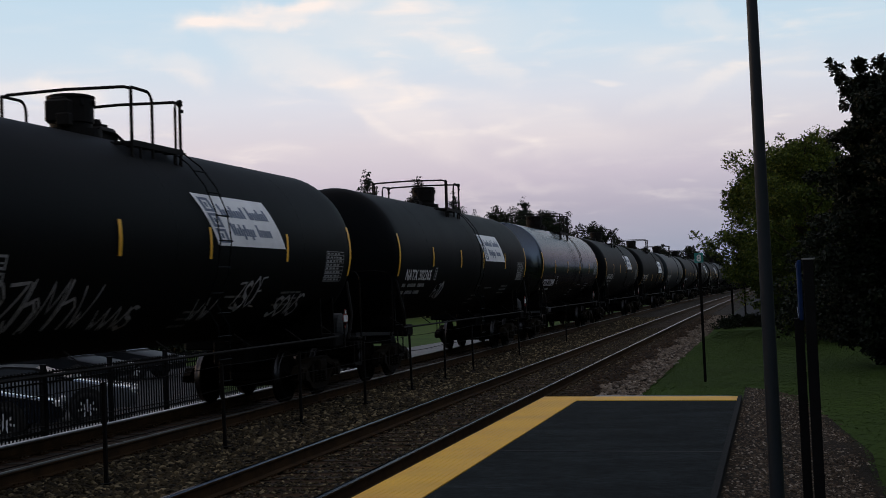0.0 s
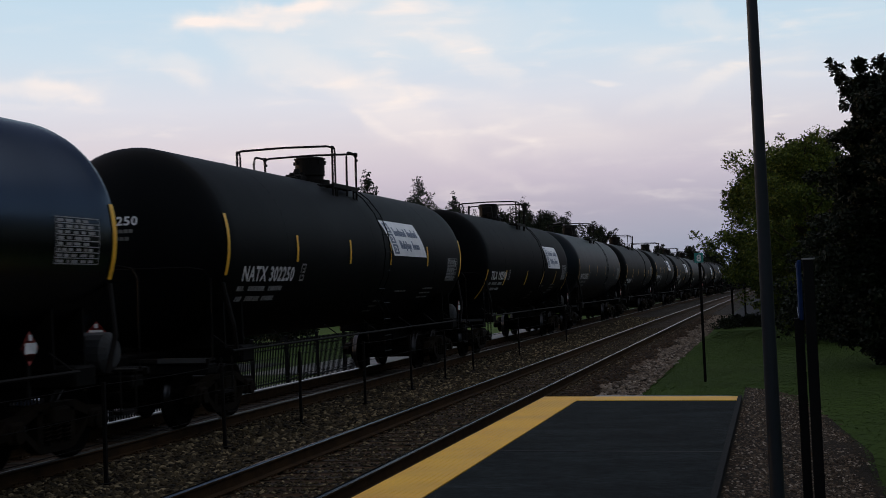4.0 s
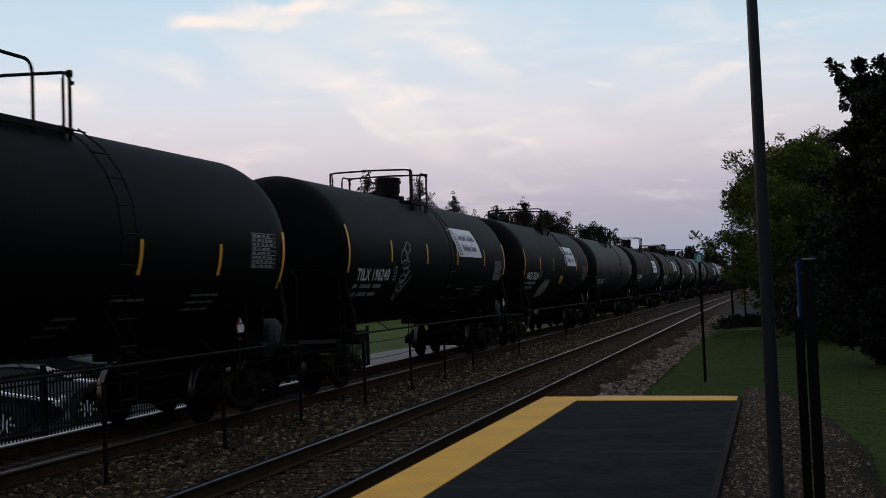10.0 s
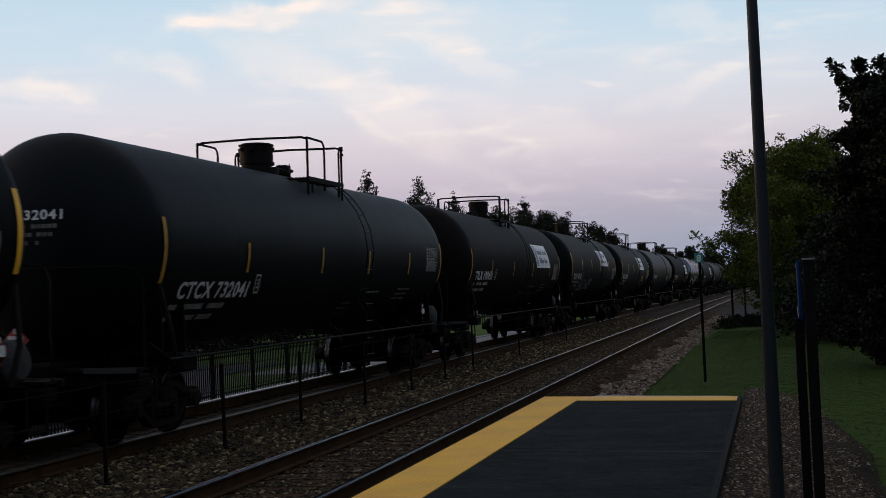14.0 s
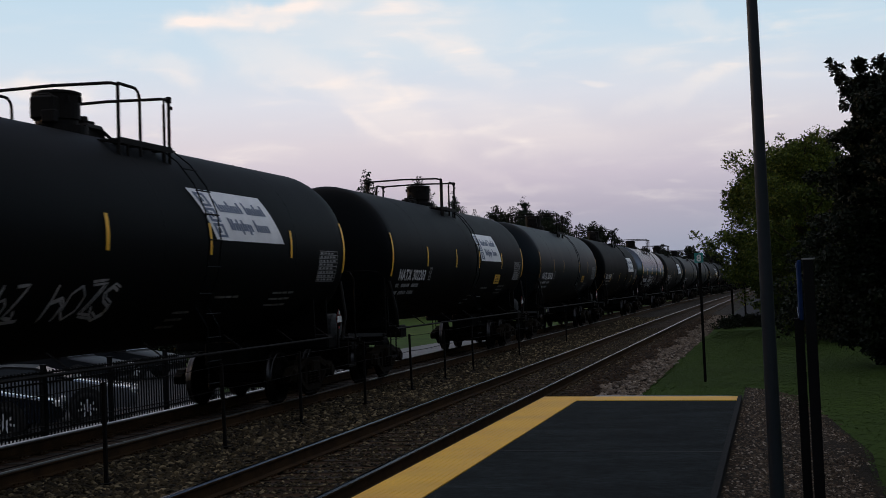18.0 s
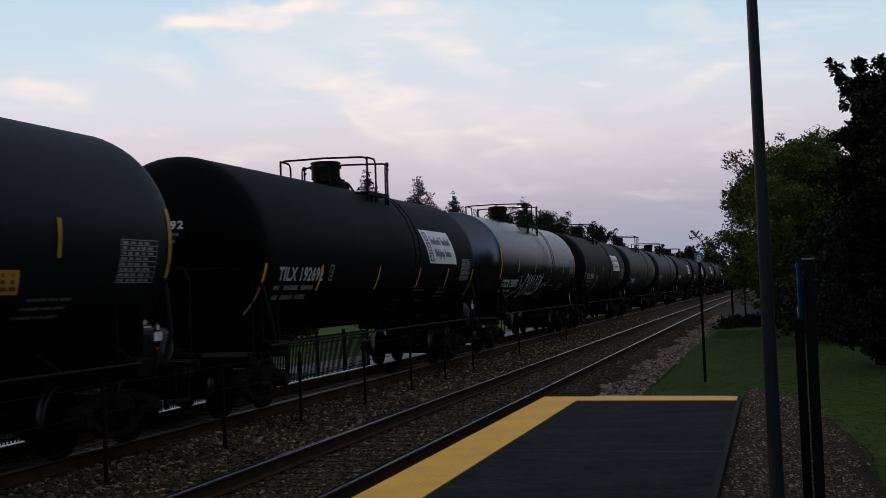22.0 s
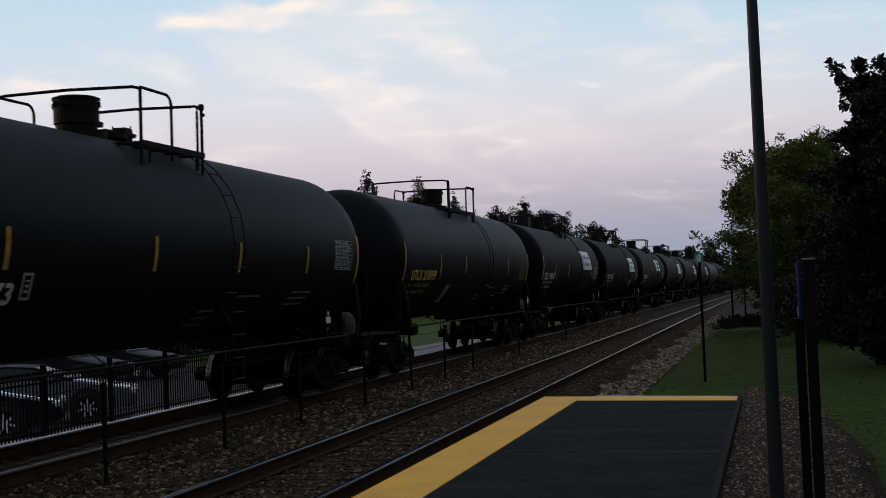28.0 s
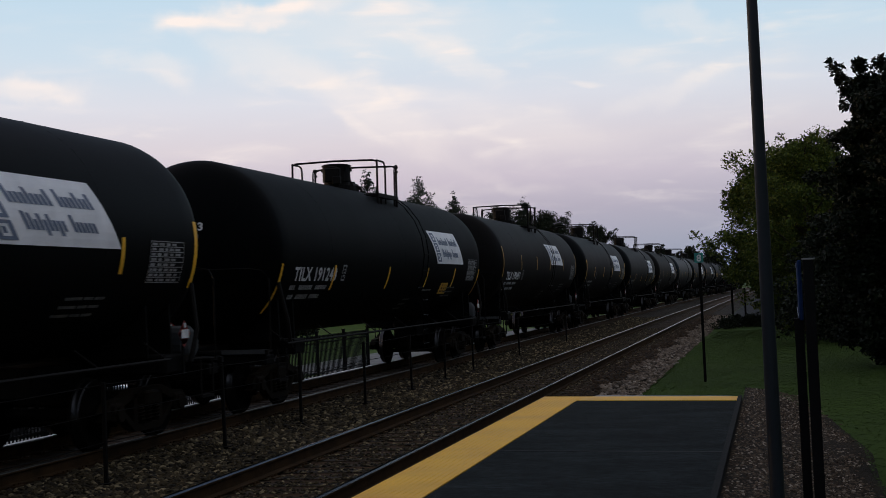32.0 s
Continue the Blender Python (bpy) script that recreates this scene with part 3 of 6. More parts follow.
# ---- grass ----
def grass():
    """Short blades over the lawn, denser close by."""
    rng = np.random.default_rng(21)
    n = 360000
    y = 8 + 50 * rng.random(n) ** 1.3
    x = rng.uniform(-3.0, 8.0, n)
    edge = np.where(y < 20.5, 0.78 + 0.05 * np.sin(y * 1.3) + 0.05 * np.sin(y * 3.1) - 0.12 * np.maximum(0, y - 17.5), np.interp(y, [20.5, 22, 25, 33.5, 38, 46, 60, 65], [-0.3, -2.0, -2.6, -2.75, -2.65, -2.45, -2.3, -1.8]))
    keep = (x > edge + rng.normal(0, 0.1, n))
    x, y = x[keep], y[keep]
    n = len(x)
    z = np.where((x > 1) & (y < 60), -0.2, -0.36)
    z = np.where(x < 1, -0.36 + 0.16 * np.clip((x - 0) / 1.0, 0, 1), z)
    z = np.where((y < 21) & (x < 1.2), np.maximum(z, -0.24), z)
    a, h, w = rng.uniform(0, 6.283, n), rng.uniform(0.006, 0.016, n), 0.0045 * (1 + y / 14)
    dx, dy = np.cos(a) * w, np.sin(a) * w
    lx, ly = rng.normal(0, 0.03, n), rng.normal(0, 0.03, n)
    up = np.where(dx * ly - dy * lx < 0, -1.0, 1.0)
    dx, dy = dx * up, dy * up
    v = np.stack((np.stack((x - dx, y - dy, z), -1), np.stack((x + dx, y + dy, z), -1), np.stack((x + lx, y + ly, z + h), -1)), 1).reshape(-1, 3)
    ob = pydata("grass", v.tolist(), np.arange(3 * n).reshape(-1, 3).tolist(), BLADES)
    ob.data.normals_split_custom_set_from_vertices(np.tile((0.0, 0.0, 1.0), (3 * n, 1)).tolist())
    tagged(ob, "short mown green grass beside the platform", "grass", kind="stuff")


# ---- trees ----
def leaf_cloud(name, centres, radii, count, size, material, seed, flat=1.0, parent=None, label=""):
    """Many small leaves, gathered in clumps at the ends of the limbs."""
    rng = np.random.default_rng(seed)
    c = np.asarray(centres, float)
    r = np.asarray(radii, float)
    w = r ** 2.2
    i = rng.choice(len(c), count, p=w / w.sum())
    d = rng.normal(size=(count, 3))
    d /= np.linalg.norm(d, axis=1)[:, None]
    rad = r[i] * rng.random(count) ** 0.45
    p = c[i] + d * rad[:, None] * np.array([1, 1, flat])
    n = rng.normal(size=(count, 3)) + np.array([0, 0, 0.6])
    n /= np.linalg.norm(n, axis=1)[:, None]
    u = np.cross(n, rng.normal(size=(count, 3)))
    u /= np.linalg.norm(u, axis=1)[:, None]
    v = np.cross(n, u)
    s = size * rng.uniform(0.55, 1.25, count)[:, None]
    q = np.stack((p - u * s, p + v * s * 0.55 + n * s * 0.15, p + u * s, p - v * s * 0.55 + n * s * 0.15), 1).reshape(-1, 3)
    f = np.arange(count * 4).reshape(-1, 4)
    ob = pydata(name, q.tolist(), f.tolist(), material, parent)
    if label:
        tagged(ob, label)
    return ob


def broadleaf(name, x, y, h, spread, label, leaves, count, size, seed, base=0.25, z=-0.36, trunk=0.16, lean=0.0, limbs=30, blunt=0.7, reaching=()):
    rng = random.Random(seed)
    top = empty(name, pose(x, y, z))
    tagged(top, label, "tree")
    bm = bmesh.new()
    tube(bm, [(0, 0, 0), (0.05, 0, h * 0.2), (lean * 0.4, 0.05, h * 0.5), (lean, 0, h * 0.88)], trunk, 8, True, trunk * 0.22)
    centres, radii = [], []
    for k in range(limbs):
        a, t = rng.uniform(0, 6.283), base + (1.0 - base) * (k + 0.5) / limbs
        env = math.sin(math.pi * min(1, max(0.04, (t - base) / (1.05 - base))) ** 0.75) ** blunt
        reach = spread * env * rng.uniform(0.55, 1.05)
        s = Vector((lean * t * 0.8, 0, h * max(0.12, t - 0.18)))
        e = Vector((lean * t + math.cos(a) * reach, math.sin(a) * reach, h * t + rng.uniform(-0.3, 0.3)))
        mid = (s + e) / 2 + Vector((0, 0, 0.06 * h * rng.uniform(-0.3, 1)))
        tube(bm, [s, mid, e], trunk * 0.38, 5, False, 0.012)
        for j in range(5):
            f = 0.45 + 0.14 * j
            q = s.lerp(e, f) + Vector((rng.gauss(0, 1), rng.gauss(0, 1), rng.gauss(0, 0.7))) * spread * 0.13
            centres.append(q), radii.append(spread * rng.uniform(0.10, 0.24))
        tip = e + (e - s).normalized() * spread * 0.1
        centres.append(tip), radii.append(spread * rng.uniform(0.06, 0.13))
    for q in reaching:
        e = Vector(q)
        s = Vector((q[0] * 0.25, 0, q[2] - 1.3))
        tube(bm, [s, (s + e) / 2, e], trunk * 0.25, 5, False, 0.01)
        for j in range(7):
            centres.append(s.lerp(e, 0.5 + 0.08 * j) + Vector((rng.gauss(0, 0.09), rng.gauss(0, 0.2), rng.gauss(0, 0.09)))), radii.append(rng.uniform(0.12, 0.26))
    part("trunk", bm, BARK, top, "", True)
    leaf_cloud("crown", centres, radii, count, size, leaves, seed, 0.8, top)
    return top


def spruce(name, x, y, h, spread, label, seed, count=26000):
    rng = random.Random(seed)
    top = empty(name, pose(x, y, -0.68))
    tagged(top, label, "tree")
    bm = tube(bmesh.new(), [(0, 0, 0), (0, 0, h * 0.5), (0, 0, h)], 0.2, 7, True, 0.02)
    centres, radii = [], []
    t = 0.1
    while t < 1.0:
        n = 6 if t < 0.85 else 4
        for k in range(n):
            a = 6.283 * k / n + rng.uniform(-0.4, 0.4)
            reach = spread * (1.02 - t) ** 0.8 * rng.uniform(0.45, 1.2)
            e = Vector((math.cos(a) * reach, math.sin(a) * reach, h * t + reach * 0.12))
            tube(bm, [(0, 0, h * t), e], 0.04, 4, False, 0.008)
            for f in (0.35, 0.6, 0.8, 1.0):
                centres.append(Vector((0, 0, h * t)).lerp(e, f) + Vector((rng.gauss(0, 0.15), rng.gauss(0, 0.15), rng.gauss(0, 0.35)))), radii.append(0.24 + 0.18 * spread * (1.1 - t) * f)
        t += 0.034
    centres.append(Vector((0, 0, h))), radii.append(0.15)
    part("trunk", bm, BARK, top)
    leaf_cloud("crown", centres, radii, count, 0.12, NEEDLES, seed, 0.6, top)
    return top


def trees():
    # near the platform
    broadleaf("maple_tree", 3.2, 31.0, 6.7, 1.9, "dark green maple tree at the lawn's edge", LEAF_SHADED, 120000, 0.066, 11, 0.04, limbs=90, blunt=0.33, reaching=((-1.68, 0, 7.02), (-1.5, 0.2, 6.75), (-1.2, 0, 6.95), (-0.9, 0.2, 6.9), (-0.6, 0, 6.98), (-0.25, 0, 6.95), (-1.2, 0, 6.5), (-0.8, 0, 6.4), (-1.45, 0, 5.4), (-1.2, 0.2, 5.95), (-1.75, 0, 4.5)))
    broadleaf("maple_tree", 6.9, 33.5, 7.2, 3.0, "tall dark green maple behind the lawn", LEAF_SHADED, 14000, 0.11, 12, 0.06)
    broadleaf("locust_tree", 1.45, 53.0, 7.5, 3.0, "yellow-green locust tree overhanging the trackside", LEAF_OLIVE, 100000, 0.06, 13, 0.06, limbs=70)
    broadleaf("locust_tree", 0.35, 60.0, 7.4, 2.9, "green trackside tree behind a thin post", LEAF_OLIVE, 60000, 0.07, 14, 0.24, limbs=60)
    broadleaf("locust_tree", 0.4, 76.0, 5.5, 1.95, "low green tree leaning over the trackside", LEAF_OLIVE, 30000, 0.08, 18, 0.12, limbs=44)
    broadleaf("broadleaf_tree", 4.0, 46.0, 6.2, 2.6, "dense dark green tree at the lawn's edge", LEAF_SHADED, 36000, 0.09, 15, 0.05, limbs=50)
    broadleaf("broadleaf_tree", 2.6, 74.0, 9.6, 3.0, "green tree beside the far track", LEAF_FAR, 14000, 0.15, 16, 0.1)
    broadleaf("sapling", 0.15, 59.0, 2.9, 0.75, "small sapling with orange-brown leaves", LEAF_RUST, 2600, 0.08, 17, 0.4, -0.36, 0.04)
    rng = random.Random(4)
    for k in range(13):
        x, y = 1.3 + k * 0.62 + rng.uniform(-0.2, 0.2), 43.5 - k * 0.85 + rng.uniform(-0.4, 0.4)
        s = empty("shrub", pose(x, y, -0.3))
        tagged(s, "dense dark green shrub at the lawn's edge", "shrub", "shrubs along the lawn")
        cs = [Vector((rng.gauss(0, 0.5), rng.gauss(0, 0.5), rng.uniform(0.3, 2.2))) for _ in range(22)]
        leaf_cloud("foliage", cs, [rng.uniform(0.3, 0.6) for _ in cs], 2600, 0.08, LEAF_SHADED, 40 + k, 1.0, s)
        bm = bmesh.new()
        for c in cs[:9]:
            tube(bm, [(0, 0, 0), c], 0.03, 5, False, 0.006)
        part("stems", bm, BARK, s)
    # weeds where the lawn meets the stones
    for k in range(9):
        q = empty("weed_clump", pose(-2.0 + 0.45 * k + rng.uniform(-0.15, 0.15), 61.0 + 0.5 * k + rng.uniform(-0.8, 0.8), -0.37))
        tagged(q, "low dark green weeds at the edge of the lawn", "weeds", "weeds beside the lawn")
        cs = [Vector((rng.gauss(0, 0.28), rng.gauss(0, 0.4), rng.uniform(0.05, 0.5))) for _ in range(12)]
        leaf_cloud("foliage", cs, [rng.uniform(0.12, 0.28) for _ in cs], 900, 0.06, LEAF_FAR, 500 + k, 1.0, q)
        bm = bmesh.new()
        for c in cs[:6]:
            tube(bm, [(0, 0, 0), c], 0.012, 5, False, 0.004)
        part("stems", bm, BARK, q)
    # a hedge added behind the car park, standing in for the darkness under the train
    for k in range(17):
        x, y = -27.5 - 0.06 * k + rng.uniform(-0.4, 0.4), 18.0 + 3.6 * k
        q = empty("hedge_shrub", pose(x, y, -0.68))
        tagged(q, "tall dark hedge shrub added to block the bright ground", "shrub", "hedge behind the car park")
        cs = [Vector((rng.gauss(0, 0.7), rng.gauss(0, 1.2), rng.uniform(0.3, 3.4))) for _ in range(26)]
        leaf_cloud("foliage", cs, [rng.uniform(0.5, 0.95) for _ in cs], 2600, 0.17, LEAF_SHADED, 300 + k, 1.0, q)
        bm = bmesh.new()
        for c in cs[:9]:
            tube(bm, [(0, 0, 0), c], 0.04, 5, False, 0.008)
        part("stems", bm, BARK, q)
    # unseen wood added beside the platform, so the tanks mirror dark trees, not low sky
    for i in range(11):
        x, y = 11.5 + rng.uniform(-1.5, 1.5), 27.0 - 6.5 * i
        broadleaf("woodland_tree", x, y, rng.uniform(9.5, 12), 4.4, "dense dark green woodland tree added out of view", LEAF_SHADED, 5200, 0.3, 200 + i, 0.03, -0.36, 0.22)
    # beyond the far track
    for i, (x, y, h, sp) in enumerate(((-40.5, 130, 15.0, 3.8), (-37.6, 140, 15.2, 5.2), (-33.6, 140, 12.5, 3.4), (-24.8, 135, 11.4, 3.2))):
        spruce("spruce_tree", x, y, h, sp, "dark spruce standing beyond the railway", 60 + i)
    far = [(-34, 128, 11.4, 4.0), (-29.5, 125, 10.6, 3.8), (-26.5, 130, 10.6, 3.6), (-23.0, 132, 10.3, 3.4), (-19.8, 128, 9.2, 3.4), (-18.6, 150, 9.4, 3.2), (-15.0, 155, 6.7, 3.0),
           (-13.0, 165, 6.7, 2.8), (-10.0, 170, 6.5, 2.6), (-38, 110, 8.5, 4.2), (-45, 120, 9.5, 4.5), (-52, 115, 10.5, 4.5), (-60, 105, 11, 5), (-8.2, 190, 6.6, 2.6)]
    for i, (x, y, h, sp) in enumerate(far):
        broadleaf("broadleaf_tree", x, y, h, sp, "leafy dark green tree beyond the far track", LEAF_FAR, 30000, 0.10, 80 + i, 0.12, -0.68, 0.2, limbs=52)


# ---- parked cars ----
def wheel_of_car(parent, x, y, r=0.33):
    w = part("wheel", lathe(bmesh.new(), [(-0.11, 0.2), (-0.11, r - 0.03), (-0.08, r), (0.08, r), (0.11, r - 0.03), (0.11, 0.2), (-0.11, 0.2)], 24, "x", False), TYRE, parent, "black rubber tyre", True)
    w.location = (x, y, r)
    bm = lathe(bmesh.new(), [(-0.05, 0.205), (0.085, 0.205), (0.09, 0.19), (0.05, 0.18), (0.05, 0.03)], 24, "x", False)
    for k in range(7):
        a = 2 * math.pi * k / 7
        bmesh.ops.create_cube(bm, size=1, matrix=Matrix.Translation((0.085 if x > 0 else -0.085, 0, 0)) @ Matrix.Rotation(a, 4, "X") @ Matrix.Translation((0, 0, 0.1)) @ Matrix.Diagonal((0.03, 0.05, 0.2, 1)))
    part("rim", bm, ALLOY, w, "bright alloy rim")


def parked_car(m, paint, label):
    top = empty("parked_car", m)
    tagged(top, label, "car")
    # side outline along y, from the front to the back
    out = [(-2.5, 0.3), (-2.56, 0.55), (-2.4, 0.72), (-1.3, 0.93), (-0.3, 0.99), (0.6, 1.01), (1.5, 1.03), (2.4, 0.98), (2.52, 0.7), (2.46, 0.3)]
    bm = bmesh.new()
    rows = []
    for x, k in ((-0.88, 0.94), (-0.82, 1.0), (0.82, 1.0), (0.88, 0.94)):
        rows.append([bm.verts.new((x * (1 - 0.22 * max(0, z - 0.9) / 0.6), y * k, 0.3 + (z - 0.3) * (0.985 if k < 1 else 1))) for y, z in out])
    for a, b in zip(rows, rows[1:]):
        for i in range(len(out) - 1):
            bm.faces.new((a[i], a[i + 1], b[i + 1], b[i]))
    bm.faces.new(rows[0]), bm.faces.new(rows[-1][::-1])
    bmesh.ops.recalc_face_normals(bm, faces=bm.faces)
    smooth_by_angle(part("body", bm, paint, top), 35)
    # cabin above the belt line
    bm = bmesh.new()
    cab = [(-1.2, 0.945), (-0.4, 1.25), (0.15, 1.30), (1.0, 1.27), (1.75, 1.02)]
    rows = [[bm.verts.new((x * (1 - 0.24 * max(0, z - 0.95) / 0.5), y, z)) for y, z in cab] for x in (-0.84, 0.84)]
    for i in range(4):
        bm.faces.new((rows[0][i], rows[0][i + 1], rows[1][i + 1], rows[1][i]))
    bm.faces.new(rows[0]), bm.faces.new(rows[1][::-1])
    bmesh.ops.recalc_face_normals(bm, faces=bm.faces)
    part("roof", bm, POST_BLACK, top, "black roof and pillars")
    for s in (1, -1):
        for y in (-1.5, 1.5):
            arch = lathe(bmesh.new(), [(0.0, 0.0005), (0.0, 0.4), (0.01, 0.39), (0.01, 0.0005)], 22, "x")
            part("wheel_arch", arch, TYRE, top, "dark wheel arch").location = (s * 0.875 - (0.0 if s > 0 else 0.01), y, 0.36)
        part("door_handle", boxed(s * 0.872, 0.2, 0.82, s * 0.9, 0.42, 0.85, bev=0.008), paint, top)
    for s in (1, -1):
        bm = bmesh.new()
        prof = [(-0.98, 1.0), (-0.36, 1.205), (0.2, 1.25), (0.9, 1.22), (1.4, 1.06)]
        vs = [bm.verts.new((s * (0.84 * (1 - 0.24 * max(0, z - 0.95) / 0.5) + 0.004), y, z)) for y, z in prof]
        bm.faces.new(vs)
        part("side_window", bm, CAR_GLASS, top, "dark side window")
        part("mirror", boxed(s * 0.86, -0.85, 0.95, s * 1.02, -0.7, 1.08, bev=0.02), paint, top)
        part("headlight", boxed(s * 0.5, -2.52, 0.58, s * 0.84, -2.3, 0.70, bev=0.02), ALLOY, top, "clear headlight")
        part("tail_light", boxed(s * 0.6, 2.36, 0.75, s * 0.84, 2.46, 0.92, bev=0.02), PLACARD_RED, top, "red tail light")
        for y in (-1.5, 1.5):
            wheel_of_car(top, s * 0.835, y)
    bm = bmesh.new()
    bm.faces.new([bm.verts.new(v) for v in ((-0.76, -1.12, 0.995), (0.76, -1.12, 0.995), (0.66, -0.44, 1.245), (-0.66, -0.44, 1.245))])
    part("windscreen", bm, CAR_GLASS, top, "dark windscreen")
    bm = bmesh.new()
    bm.faces.new([bm.verts.new(v) for v in ((-0.66, 1.06, 1.255), (0.66, 1.06, 1.255), (0.74, 1.68, 1.062), (-0.74, 1.68, 1.062))])
    part("rear_window", bm, CAR_GLASS, top, "dark rear window")


def car_park():
    bm = slab(bmesh.new(), [(-70, -20), (-14.102, -20), (-14.102, 33.5), (-70, 33.5)], -0.9, -0.64)
    slab(bm, [(-70, 33.5), (-14.95, 33.5), (-18.3, 41), (-70, 41)], -0.9, -0.64)
    slab(bm, [(-70, 41), (-18.3, 41), (-18.6, 48), (-70, 48)], -0.9, -0.64)
    tagged(link_mesh("car_park", bm, ROAD, None, "grey asphalt car park behind the picket fence"), kind="structure")
    bm = slab(bmesh.new(), [(-14.1, -20), (-13.4, -20), (-13.4, 40.9), (-14.1, 40.9)], -0.9, -0.61)
    tagged(link_mesh("kerb_strip", bm, CONCRETE, None, "pale concrete kerb strip along the picket fence"), kind="structure")
    bm = slab(bmesh.new(), [(-12.92, -20), (-12.803, -20), (-12.803, 40.9), (-12.92, 40.9)], -0.9, -0.482)
    tagged(link_mesh("kerb_base", bm, TIMBER, None, "dark retaining edge under a low white kerb"), kind="structure")
    bm = slab(bmesh.new(), [(-12.9, -20), (-12.8, -20), (-12.8, 40.9), (-12.9, 40.9)], -0.480, -0.437)
    tagged(link_mesh("white_kerb", bm, BOARD, None, "low white kerb between the railway and the picket fence"), kind="structure")
    bm = slab(bmesh.new(), [(-17.5, 41.004), (-13.4, 41.004), (-13.4, 80), (-15.2, 80)], -0.9, -0.645)
    tagged(link_mesh("pavement", bm, PATH, None, "pale concrete path between fence and grass"), kind="structure")
    parked_car(pose(-16.18, 25.60, -0.64, 0, 0, 116), CAR_SILVER, "silver saloon car parked at an angle at the picket fence")
    parked_car(pose(-16.18, 22.45, -0.64, 0, 0, 116), CAR_DARK, "dark blue saloon car parked at an angle at the picket fence")
    parked_car(pose(-22.4, 37.2, -0.64, 0, 0, 90), CAR_GREY, "dusty grey saloon car across the car park")
    parked_car(pose(-22.2, 40.6, -0.64, 0, 0, 90), CAR_GREY, "dark grey saloon car across the car park")


# ---- tank cars ----
R, ZC, SEAM = 1.54, 2.73, 7.5
PITCH_CARS, FIRST = 18.552, 16.468
MESH = {}


def once(key, make, material):
    """A mesh that all cars share."""
    if key not in MESH:
        bm = make()
        me = bpy.data.meshes.new(key)
        bm.to_mesh(me)
        bm.free()
        me.materials.append(material)
        MESH[key] = me
    return MESH[key]


def piece(name, key, make, material, parent, m=None, label=""):
    return share(name, once(key, make, material), parent, m or pose(0, 0, 0), label)


def on_tank(y, z, off=0.006):
    """A point of the tank's skin on the side of the platform, at a height."""
    a = math.asin(max(-1, min(1, (z - ZC) / R)))
    return Vector(((R + off) * math.cos(a), y, ZC + (R + off) * math.sin(a)))


def patch(bm, y0, y1, z0, z1, off=0.006, n=6, lean=0.0):
    lo = [(bm.verts.new(on_tank(y0 + lean * i / n, z0 + (z1 - z0) * i / n, off)), bm.verts.new(on_tank(y1 + lean * i / n, z0 + (z1 - z0) * i / n, off))) for i in range(n + 1)]
    for a, b in zip(lo, lo[1:]):
        bm.faces.new((a[0], a[1], b[1], b[0]))
    return bm


def lettering(s, y0, z0, h, width=None, shear=-0.1, off=0.007):
    v, f = text_shape(s, shear)
    k = h if width is None else width / max(a[0] for a in v)
    return [tuple(on_tank(y0 + a[0] * k, z0 + a[1] * h, off)) for a in v], f


def make_tank():
    prof = [(-SEAM - 0.76 * math.cos(a), R * math.sin(a)) for a in (i * math.pi / 2 / 10 for i in range(11))]
    prof = [(s, max(r, 0.001)) for s, r in prof]
    body = [-SEAM + 0.3, -5, -2.5, 0, 2.5, 5, SEAM - 0.3]
    full = prof + [(y, R) for y in body] + [(-s, r) for s, r in prof[::-1]]
    bm = lathe(bmesh.new(), full, 64, "y")
    bmesh.ops.translate(bm, verts=bm.verts, vec=(0, 0, ZC))
    for f in bm.faces:
        f.smooth = True
    return bm


def make_seam():
    bm = bmesh.new()
    rr = [bm.verts.new(((R + dr) * math.cos(a), dy, ZC + (R + dr) * math.sin(a))) for dy, dr in ((-0.03, -0.002), (0, 0.003), (0.03, -0.002)) for a in (2 * math.pi * k / 48 for k in range(48))]
    for j in (0, 1):
        for k in range(48):
            bm.faces.new((rr[j * 48 + k], rr[j * 48 + (k + 1) % 48], rr[j * 48 + 48 + (k + 1) % 48], rr[j * 48 + 48 + k]))
    return bm


# guard round the manway: half width, front, back, how far the return runs, where the manway stands, which way the valves lie
TOPS = dict(
    short=(1.00, -0.24, 1.28, 0.62, -0.10, 1),
    long=(1.11, -0.68, 1.30, 0.95, -0.45, 1),
    wide=(0.90, -0.90, 1.86, 1.90, -0.29, 1),
    turned=(1.02, -1.08, 0.43, 0.62, 0.42, -1),
    turned_long=(1.06, -1.47, 1.63, 0.95, 0.85, -1))
GUARD_Z, DECK_Z = 4.86, 4.10


